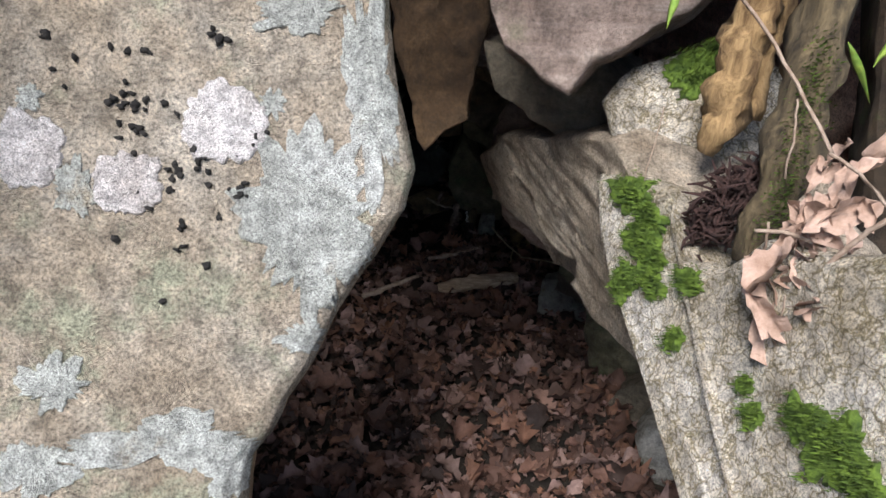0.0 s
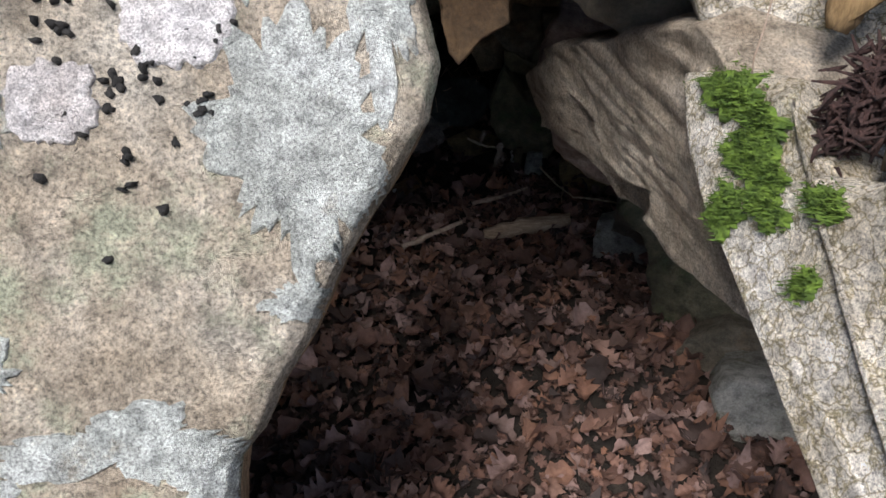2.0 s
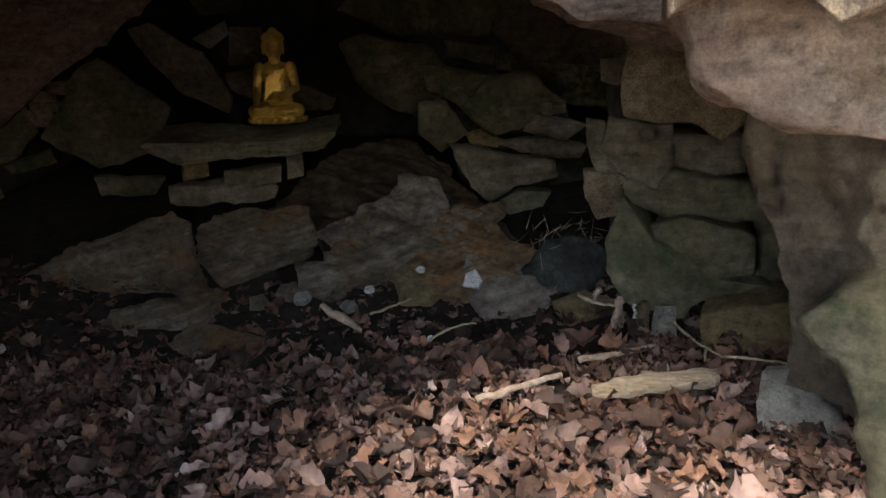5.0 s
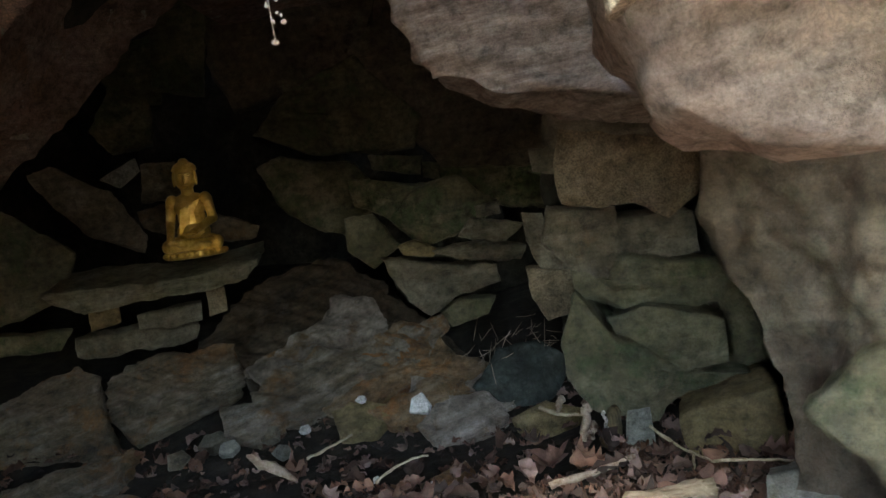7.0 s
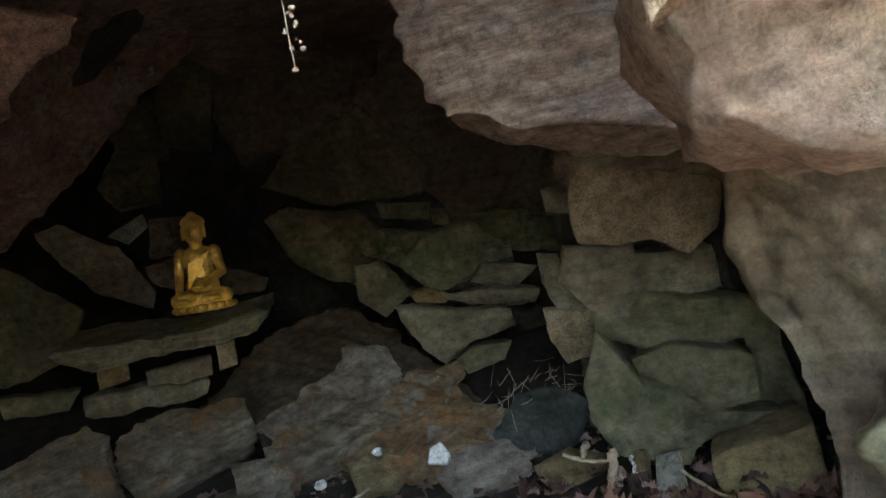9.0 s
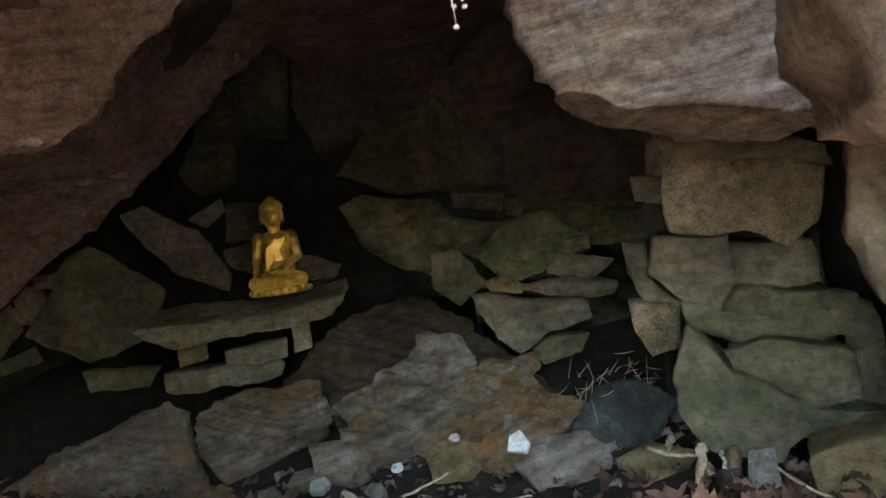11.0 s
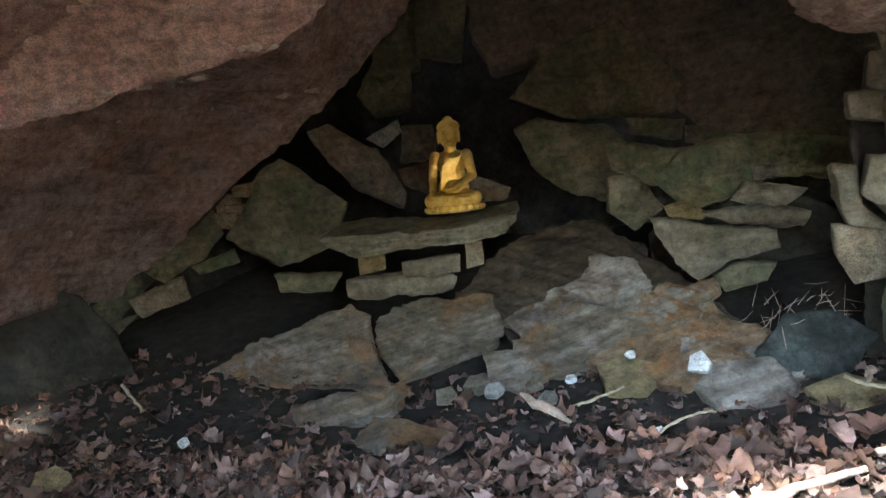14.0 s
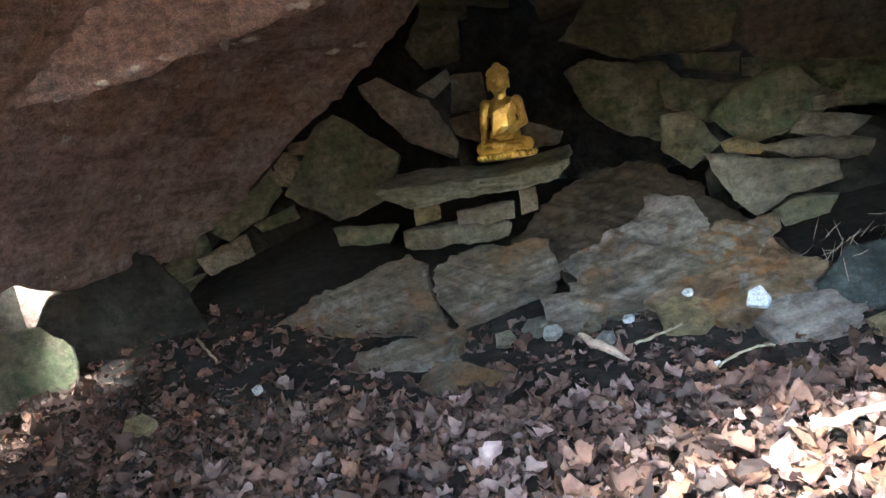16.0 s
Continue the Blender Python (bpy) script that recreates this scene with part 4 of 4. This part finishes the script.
for n, (c, w, h) in enumerate([((0.119, -0.011), 0.072, 0.111), ((0.205, 0.141), 0.033, 0.131), ((0.102, -0.142), 0.03, 0.018), ((-0.059, -0.25), 0.105, 0.035), ((-0.185, -0.169), 0.04, 0.031), ((-0.21, -0.266), 0.046, 0.034), ((0.006, -0.289), 0.032, 0.039), ((-0.149, 0.057), 0.022, 0.032), ((0.087, 0.142), 0.016, 0.018), ((-0.193, 0.166), 0.015, 0.014), ((0.129, 0.25), 0.053, 0.025), ((-0.128, -0.252), 0.05, 0.019)]):
    growth("lichen", tan_boulder, GREY_CRUST, "grey-white lichen crust", *grown(tan_boulder, c, w, h, 0.0028 - 0.0001 * n, n + 9, 16, 96, 0.5))
rng = random.Random(3)
spot_verts, spot_faces = [], []
for c, spread, count in [((-0.088, 0.153), 0.013, 10), ((-0.025, 0.071), 0.015, 14), ((0.043, 0.036), 0.008, 10), ((0.027, 0.227), 0.007, 5), ((-0.167, 0.244), 0.003, 3), ((-0.077, -0.002), 0.030, 5), ((0.057, 0.096), 0.021, 5), ((-0.093, 0.187), 0.039, 9), ((-0.041, 0.002), 0.029, 5), ((-0.057, -0.086), 0.003, 2), ((-0.079, 0.112), 0.011, 6), ((-0.116, 0.175), 0.029, 3)]:
    for k in range(count):
        at = (c[0] + rng.gauss(0, spread), c[1] + rng.gauss(0, spread * 0.8))
        v, f = grown(tan_boulder, at, rng.uniform(0.0025, 0.0065), rng.uniform(0.0025, 0.006), 0.0075, rng.random() * 50, 3, 9, 0.8)
        spot_faces += [tuple(i + len(spot_verts) for i in q) for q in f]
        spot_verts += v
tagged(growth("black_lichen", tan_boulder, BLACK_CRUST, "small black lichen tufts", spot_verts, spot_faces), kind="stuff")


def moss(stone_ob, c, w, h, seed):
    v, f = grown(stone_ob, c, w, h, 0.008, seed, 10, 64, 0.55)
    rng = random.Random(seed)
    for k in range(int(30000 * (w * h) ** 0.5 * 0.9)):
        q = rng.choice(v[: len(v) - 64])
        s, a, t = rng.uniform(0.003, 0.008), rng.uniform(0, 6.3), rng.gauss(0, 0.004)
        x, y = q[0] + rng.gauss(0, 0.003), q[1] + rng.gauss(0, 0.003)
        first = len(v)
        v += [(x - 0.0013 * math.cos(a), y - 0.0013 * math.sin(a), q[2] - 0.002), (x + 0.0013 * math.cos(a), y + 0.0013 * math.sin(a), q[2] - 0.002), (x + t, y + 0.3 * s + t, q[2] + s)]
        f.append((first, first + 1, first + 2))
    return tagged(growth("moss", stone_ob, MOSS, "bright green moss cushion", v, f))


for n, (c, w, h) in enumerate([((-0.234, 0.097), 0.059, 0.029), ((-0.176, 0.09), 0.04, 0.021), ((-0.165, 0.052), 0.042, 0.024), ((-0.164, -0.012), 0.027, 0.028), ((-0.116, 0.02), 0.031, 0.02), ((-0.051, 0.06), 0.025, 0.016), ((-0.129, 0.05), 0.023, 0.014), ((0.228, 0.039), 0.039, 0.039), ((0.182, 0.035), 0.024, 0.022), ((0.126, -0.007), 0.014, 0.015), ((-0.03, -0.015), 0.013, 0.017), ((0.274, 0.034), 0.02, 0.022), ((0.096, 0.013), 0.01, 0.01)]):
    moss(pale_boulder, c, w, h, 20 + n)
for n, (c, w, h) in enumerate([((0.005, 0.04), 0.04, 0.035), ((0.03, 0.085), 0.045, 0.035), ((0.055, 0.13), 0.04, 0.035), ((-0.09, -0.085), 0.032, 0.018), ((-0.03, -0.09), 0.02, 0.012)]):
    moss(cream_stone, c, w, h, 40 + n)


# ---- wood, roots and stems ----
def tube(path, radii, sides=7, seed=0, ragged=0.0):
    verts, faces, n = [], [], len(path)
    for k, (p, r) in enumerate(zip(path, radii)):
        p = Vector(p)
        way = (Vector(path[min(n - 1, k + 1)]) - Vector(path[max(0, k - 1)])).normalized()
        side = way.orthogonal().normalized()
        other = way.cross(side)
        for j in range(sides):
            a = 2 * math.pi * j / sides
            rr = r * (1 + ragged * noise.noise(Vector((math.cos(a) * 2, math.sin(a) * 2, k * 0.5 + seed))))
            verts.append(p + side * rr * math.cos(a) + other * rr * math.sin(a))
    for k in range(n - 1):
        for j in range(sides):
            i = (j + 1) % sides
            faces.append((k * sides + j, k * sides + i, (k + 1) * sides + i, (k + 1) * sides + j))
    faces += [tuple(range(sides))[::-1], tuple(range((n - 1) * sides, n * sides))]
    return verts, faces


def loose(name, material, label, category, verts, faces, group="", kind=""):
    data = bpy.data.meshes.new(name)
    data.from_pydata([tuple(v) for v in verts], [], faces)
    data.materials.append(material)
    data.polygons.foreach_set("use_smooth", [True] * len(data.polygons))
    return tagged(new(name, data), label, category, group, kind)


def bent(a, b, sag, steps, seed, wild=0.0):
    a, b = Vector(a), Vector(b)
    return [a.lerp(b, k / steps) + Vector((0, 0, -sag * 4 * (k / steps) * (1 - k / steps))) + wild * Vector(noise.noise_vector(Vector((k * 0.7, seed, 0)))) for k in range(steps + 1)]


def wood_material(name, dark, light, along):
    m, t, b = shader(name, 0.85)
    p = place_of(t, along)
    grain = noise_of(t, p, 60, 8, 0.7)
    t.links.new(ramp(t, grain, (0.35, dark), (0.5, tuple((x + y) / 2 for x, y in zip(dark, light))), (0.62, light)), b.inputs["Base Color"])
    bumped(t, b, grain, 0.012)
    return m


OLD_WOOD = wood_material("weathered_wood", (0.10, 0.055, 0.02), (0.42, 0.28, 0.13), (1.0, 1.0, 0.14))
DARK_WOOD = wood_material("dark_rotten_wood", (0.03, 0.022, 0.012), (0.17, 0.13, 0.07), (1.0, 1.0, 0.14))
STEM = plain("dry_stem", (0.25, 0.17, 0.12), (0.48, 0.38, 0.30), 60)
ROOT = plain("pale_root", (0.30, 0.24, 0.15), (0.55, 0.47, 0.34), 50)
PEAT = plain("dark_peat", (0.03, 0.013, 0.012), (0.12, 0.06, 0.05), 90, 0.95, 0.012)
GRASS = plain("green_blade", (0.10, 0.22, 0.03), (0.30, 0.42, 0.06), 30, 0.6)
DRYLEAF = plain("pale_dry_leaf", (0.27, 0.17, 0.12), (0.58, 0.42, 0.34), 25, 0.7, 0.004)

v, f = tube(bent((0.392, 0.955, 1.535), (0.475, 1.05, 1.80), 0.0, 24, 1, 0.004), [0.010 + 0.020 * min(1, k / 5) for k in range(25)], 12, 1, 0.9)
loose("wood_snag", OLD_WOOD, "splintered weathered wood snag leaning on mossy stone", "wood", v, f)
v, f = tube(bent((0.452, 0.985, 1.58), (0.515, 1.07, 1.80), 0.0, 16, 2, 0.003), [0.015] * 17, 10, 2, 0.8)
loose("wood_snag", OLD_WOOD, "short splintered wood snag with a mossy end", "wood", v, f)
v, f = tube(bent((0.425, 0.80, 1.45), (0.52, 0.96, 1.85), 0.0, 24, 3, 0.006), [0.032 + 0.004 * math.sin(k) for k in range(25)], 14, 3, 0.7)
log = loose("rotten_log", DARK_WOOD, "dark rotten log with green moss on its side", "log", v, f)
mv, mf = [], []
for k in range(1500):
    h = rng.random() ** 1.2
    p = Vector((0.425, 0.80, 1.45)).lerp(Vector((0.52, 0.96, 1.85)), 0.1 + 0.55 * h) + Vector((rng.gauss(-0.012, 0.012), -0.036 + rng.gauss(0, 0.006), rng.gauss(0, 0.02)))
    s, a = rng.uniform(0.004, 0.009), rng.uniform(0, 6.3)
    mv += [p + Vector((0.0014 * math.cos(a), 0, 0.0014 * math.sin(a))), p - Vector((0.0014 * math.cos(a), 0, 0.0014 * math.sin(a))), p + Vector((rng.gauss(0, 0.002), -s, s * 0.6))]
    mf.append((3 * k, 3 * k + 1, 3 * k + 2))
ob = loose("moss", MOSS, "bright green moss", "", mv, mf)
ob.parent = log

# dark fibrous peat lying in the crevice
pv, pf = [], []
for k in range(420):
    c = Vector((0.362, 0.845, 1.475)).lerp(Vector((0.425, 0.872, 1.545)), rng.random()) + Vector((rng.gauss(0, 0.016), rng.gauss(0, 0.012), rng.gauss(0, 0.014)))
    d = Vector((rng.gauss(0, 1), rng.gauss(0, 0.5), rng.gauss(0, 1))).normalized() * rng.uniform(0.008, 0.024)
    v, f = tube([c - d, c + Vector((rng.gauss(0, 0.003), 0, rng.gauss(0, 0.003))), c + d], [0.0012, 0.0028, 0.001], 4)
    pf += [tuple(i + len(pv) for i in q) for q in f]
    pv += v
loose("peat", PEAT, "dark brown fibrous peat in the crevice between stones", "peat", pv, pf, kind="stuff")

# dead fronds and big dry leaves hanging over the pale boulder
rng = random.Random(31)
for k in range(34):
    h = rng.random()
    at = (0.375 + 0.11 * h + rng.gauss(0, 0.012), 0.67 + 0.05 * h + rng.gauss(0, 0.025), 1.475 + 0.17 * h + rng.gauss(0, 0.018))
    size = rng.uniform(0.035, 0.085)
    v, fc = SHAPES[rng.choice((1, 4, 7, 9, 12, 15))]
    ob = loose("dry_leaf", DRYLEAF, "curled pale pinkish-brown dry leaf on the boulder", "leaf", [Vector((q[0] * 0.7, q[1], q[2])) * size for q in v.tolist()], [tuple(q) for q in fc.tolist()], "dry leaves on the pale boulder")
    ob.matrix_world = pose(*at, rng.gauss(60, 18), rng.gauss(0, 35), rng.gauss(-35, 40))
for a, b, r in [((0.34, 0.80, 1.79), (0.376, 0.62, 1.69), 0.0022), ((0.376, 0.62, 1.69), (0.44, 0.58, 1.63), 0.002), ((0.40, 0.75, 1.695), (0.391, 0.72, 1.615), 0.0014), ((0.385, 0.72, 1.56), (0.378, 0.70, 1.47), 0.0018), ((0.41, 0.68, 1.55), (0.382, 0.64, 1.48), 0.002),
                ((0.45, 0.66, 1.56), (0.415, 0.61, 1.47), 0.0022), ((0.47, 0.63, 1.55), (0.435, 0.58, 1.46), 0.0018), ((0.43, 0.67, 1.55), (0.36, 0.70, 1.56), 0.0025), ((0.33, 0.98, 1.60), (0.305, 0.95, 1.50), 0.001), ((0.455, 0.62, 1.62), (0.40, 0.64, 1.52), 0.003)]:
    v, f = tube(bent(a, b, -0.008, 8, r * 999, 0.003), [r] * 9, 5)
    loose("dead_fern", STEM, "thin dry fern stalk lying over the boulder", "fern", v, f, "dry stems at the entrance")
for a, b in [((0.27, 0.80, 1.80), (0.255, 0.78, 1.765)), ((0.44, 0.66, 1.79), (0.405, 0.64, 1.765)), ((0.46, 0.62, 1.75), (0.43, 0.60, 1.735)), ((0.41, 0.70, 1.77), (0.46, 0.72, 1.70))]:
    v, f = tube(bent(a, b, -0.004, 6, 5, 0.001), [0.0006, 0.003, 0.005, 0.005, 0.0035, 0.002, 0.0004], 4)
    loose("grass_blade", GRASS, "green blade of grass at the entrance", "grass", v, f, "grass blades at the entrance")

# ---- small things on the cave floor ----
WHITE_STONE = stone("white_quartz", (0.60, 0.60, 0.60), (0.74, 0.74, 0.75), (0.82, 0.82, 0.84), None, scale=3)
SLATE = stone("blue_slate", (0.02, 0.025, 0.023), (0.045, 0.053, 0.048), (0.10, 0.115, 0.105), None, scale=2)
rock("pebble", (-0.51, 3.72, 0.16), -5, 35, [(-0.042, -0.03), (0.03, -0.04), (0.045, -0.008), (0.012, 0.042), (-0.028, 0.025)], 0.05, WHITE_STONE, "white quartz stone on the bedrock ledge", res=0.01, category="stone")
rock("boulder", (-0.12, 3.98, 0.14), 12, 30, [(-0.19, -0.01), (-0.06, 0.12), (0.10, 0.11), (0.22, 0.0), (0.07, -0.14), (-0.06, -0.12)], 0.14, SLATE, "dark blue-grey flat stone at the foot of the pile", res=0.012)
rock("pebble", (0.24, 3.34, 0.075), -8, 10, [(-0.045, -0.07), (0.05, -0.07), (0.05, 0.055), (-0.02, 0.05)], 0.06, PALEGREY, "small pale square stone leaning on a stump", res=0.012, category="stone")
rock("boulder", (0.53, 2.66, 0.06), -20, 10, [(-0.10, -0.08), (0.13, -0.08), (0.10, 0.0), (-0.02, 0.11), (-0.09, 0.09)], 0.16, PALEGREY, "small pale triangular stone by the brown boulder", res=0.015)
rock("pebble", (-2.62, 2.74, 0.16), 30, 45, [(-0.06, -0.03), (0.03, -0.04), (0.07, 0.0), (0.02, 0.04), (-0.05, 0.03)], 0.06, OCHRE, "rounded ochre pebble among the leaves", res=0.012, category="stone")
for at, s, m, lab in [((-0.78, 3.9, 0.17), 0.022, WHITE_STONE, "small white pebble"), ((-1.02, 3.86, 0.1), 0.025, WHITE_STONE, "small white pebble"), ((-0.62, 3.32, 0.05), 0.014, WHITE_STONE, "tiny white pebble"), ((-0.42, 3.24, 0.04), 0.012, WHITE_STONE, "tiny white pebble"),
                      ((-1.2, 3.9, 0.09), 0.05, GREY, "grey flat stone chip"), ((-1.35, 3.85, 0.08), 0.045, PALEGREY, "pale stone chip"), ((-1.45, 3.92, 0.1), 0.06, GREY, "grey stone chip"), ((-1.55, 3.8, 0.08), 0.05, GREY, "grey stone chip"), ((-1.1, 3.75, 0.06), 0.04, PALEGREY, "pale stone chip"), ((-2.3, 3.05, 0.17), 0.025, WHITE_STONE, "small white pebble")]:
    rock("pebble", at, rng.uniform(-40, 40), rng.uniform(30, 70), [(-s, -0.5 * s), (0.1 * s, -0.8 * s), (s, -0.2 * s), (0.6 * s, 0.7 * s), (-0.7 * s, 0.6 * s)], s, m, lab + " on the dark soil", res=0.008, category="stone")
# white mineral crust along the ledges of the roof boulder
CRUST = stone("mineral_crust", (0.45, 0.38, 0.34), (0.62, 0.55, 0.50), (0.76, 0.72, 0.68), (0.40, 0.27, 0.21), 0.56, scale=3)
dice = random.Random(41)
for at, yaw, lean, w in [((-2.573, 2.745, 1.376), 13, -9, 0.03), ((-2.53, 2.778, 1.374), 80, -44, 0.02), ((-2.439, 2.826, 1.4), 43, 16, 0.025), ((-2.322, 2.876, 1.423), 17, 22, 0.035), ((-2.234, 2.952, 1.447), 48, 20, 0.04), ((-2.595, 3.491, 1.59), 97, -41, 0.07), ((-2.575, 3.69, 1.623), 120, -50, 0.075), ((-2.493, 3.753, 1.63), 44, -56, 0.045), ((-1.816, 3.162, 1.521), 9, -29, 0.03), ((-1.762, 3.17, 1.514), 17, -41, 0.035), ((-1.712, 3.202, 1.512), 40, -22, 0.03), ((-2.708, 3.451, 1.459), 93, -42, 0.018), ((-2.312, 4.439, 1.596), 58, -29, 0.05), ((-2.411, 4.31, 1.579), 54, -49, 0.04)]:
    ring = [(w * math.cos(a) * dice.uniform(0.6, 1.3), 0.42 * w * math.sin(a) * dice.uniform(0.5, 1.4)) for a in (0.0, 0.7, 1.4, 2.2, 3.1, 3.8, 4.6, 5.5)]
    rock("mineral_crust", at, yaw, lean, ring, 0.02, CRUST, "thin white mineral crust on the reddish roof boulder", res=0.006, category="crust", rugged=1.5)
v, f = tube(bent((-0.01, 2.80, 0.055), (0.36, 2.85, 0.07), 0.0, 16, 7, 0.006), [0.022 + 0.012 * math.sin(math.pi * k / 16) for k in range(17)], 9, 5, 0.8)
loose("wood_piece", wood_material("pale_driftwood", (0.22, 0.15, 0.09), (0.52, 0.40, 0.28), (0.15, 1, 1)), "pale weathered piece of wood on the leaves", "wood", v, f)
v, f = tube(bent((-1.12, 3.50, 0.14), (-0.93, 3.42, 0.05), 0.0, 10, 8, 0.006), [0.006 + 0.014 * math.sin(math.pi * k / 10) for k in range(11)], 7, 6, 0.9)
loose("bark_piece", STEM, "curled piece of tan bark among the leaves", "bark", v, f)
v, f = tube(bent((0.155, 3.44, -0.01), (0.185, 3.40, 0.13), 0.0, 10, 9, 0.004), [0.032, 0.036, 0.036, 0.035, 0.034, 0.03, 0.028, 0.026, 0.024, 0.02, 0.012], 12, 7, 0.35)
stump = loose("root_stump", DARK_WOOD, "short dark root stump with white fungus edge", "root", v, f)
pv, pf = [], []
for k in range(14):
    ball((pv, pf), (0.147 + rng.gauss(0, 0.003), 3.385 + rng.gauss(0, 0.004), 0.02 + 0.008 * k), (0.006, 0.006, 0.007))
fung = loose("fungus", WHITE_CRUST, "white fungus", "", pv, pf)
fung.parent = stump
for a, b, r, sag in [((-0.06, 3.58, 0.11), (0.08, 3.50, 0.09), 0.008, 0.01), ((0.10, 3.47, 0.14), (0.07, 3.43, 0.02), 0.017, -0.02), ((0.11, 3.50, 0.05), (0.09, 3.44, 0.02), 0.016, 0), ((0.27, 3.26, 0.10), (0.40, 3.05, 0.05), 0.005, 0.01), ((0.40, 3.05, 0.05), (0.62, 2.95, 0.05), 0.005, -0.01),
                     ((0.36, 3.10, 0.06), (0.34, 3.0, 0.06), 0.004, 0), ((0.02, 3.62, 0.12), (0.0, 3.55, 0.10), 0.012, 0), ((-0.62, 3.29, 0.045), (-0.45, 3.40, 0.07), 0.005, -0.02), ((-0.95, 3.62, 0.05), (-0.78, 3.70, 0.09), 0.006, 0), ((-3.02, 3.5, 0.30), (-2.85, 3.42, 0.2), 0.008, 0), ((-0.35, 2.72, 0.07), (-0.1, 2.85, 0.09), 0.012, 0), ((-0.05, 3.05, 0.05), (0.2, 3.12, 0.07), 0.011, 0)]:
    v, f = tube(bent(a, b, sag, 10, r * 777, r * 0.9), [r * (1.1 - 0.04 * k) for k in range(11)], 6, 1, 0.5)
    loose("root", ROOT if r < 0.01 else STEM, "pale crooked root on the cave floor", "root", v, f, "roots on the cave floor")
for k in range(44):
    at = Vector((-0.13 + rng.gauss(0, 0.12), 4.14 + rng.gauss(0, 0.10), 0.24 + rng.uniform(-0.08, 0.08)))
    d = Vector((rng.gauss(0, 1), rng.gauss(0, 0.6), rng.gauss(0, 0.8))).normalized() * rng.uniform(0.02, 0.055)
    v, f = tube([at - d, at + Vector((0, 0, rng.uniform(-0.01, 0.01))), at + d], [0.0016, 0.002, 0.001], 4)
    loose("twig", STEM, "thin dry twig caught between the stones", "twig", v, f, "twigs by the dark stone")

# old cobweb with crumbs of debris hanging from the roof
WEB = plain("cobweb_crumbs", (0.45, 0.42, 0.38), (0.75, 0.72, 0.68), 60)
pv, pf = tube(bent((-0.19, 1.86, 1.62), (-0.206, 1.85, 1.145), 0.0, 12, 3, 0.004), [0.0008] * 13, 4)
pf = list(pf)
for k in range(34):
    h = rng.random() ** 0.6
    ball((pv, pf), (-0.197 + rng.gauss(0, 0.006), 1.85 + rng.gauss(0, 0.005), 1.17 + 0.14 * (1 - h)), [rng.uniform(0.001, 0.0034) for _ in range(3)])
ball((pv, pf), (-0.206, 1.85, 1.148), (0.004, 0.004, 0.003))
loose("cobweb", WEB, "hanging cobweb thread with pale crumbs", "cobweb", pv, pf)

# greenery outside the low opening
gv, gf = [], []
for k in range(1100):
    c = Vector((-5.79 + rng.gauss(0, 0.4), 4.44 + rng.gauss(0, 0.7), 0.46 + rng.uniform(-0.6, 0.7)))
    m = Euler((rng.uniform(0, 6), rng.uniform(0, 6), rng.uniform(0, 6))).to_matrix()
    gv += [c + m @ Vector(q) * rng.uniform(0.03, 0.06) for q in ((0, -1, 0), (0.5, 0, 0.1), (0, 1, 0), (-0.5, 0, 0.1))]
    gf.append((4 * k, 4 * k + 1, 4 * k + 2, 4 * k + 3))
loose("shrub", GRASS, "green leafy shrub outside the low opening", "shrub", gv, gf)

# ---- the larger leaves that lie on top, one by one ----
leaf_meshes = []
for v, fc in SHAPES:
    data = bpy.data.meshes.new("leaf")
    data.from_pydata(v.tolist(), [], fc.tolist())
    data.materials.append(LEAF_PIECE)
    data.polygons.foreach_set("use_smooth", [True] * len(data.polygons))
    leaf_meshes.append(data)
floor_litter = next(o for o in scene.objects if o.name == "leaf_litter")
rng = random.Random(77)
for k in range(290):
    x, y = rng.uniform(-1.6, 0.7), rng.uniform(1.45, 3.3)
    ob = new("leaf", rng.choice(leaf_meshes))
    ob.parent = floor_litter
    size = rng.uniform(0.06, 0.12)
    ob.matrix_world = pose(x, y, ground_height(x, y) + 0.05 + rng.uniform(0, 0.015), rng.gauss(0, 18), rng.gauss(0, 18), rng.uniform(0, 360)) @ Matrix.Diagonal((size, size, size, 1))
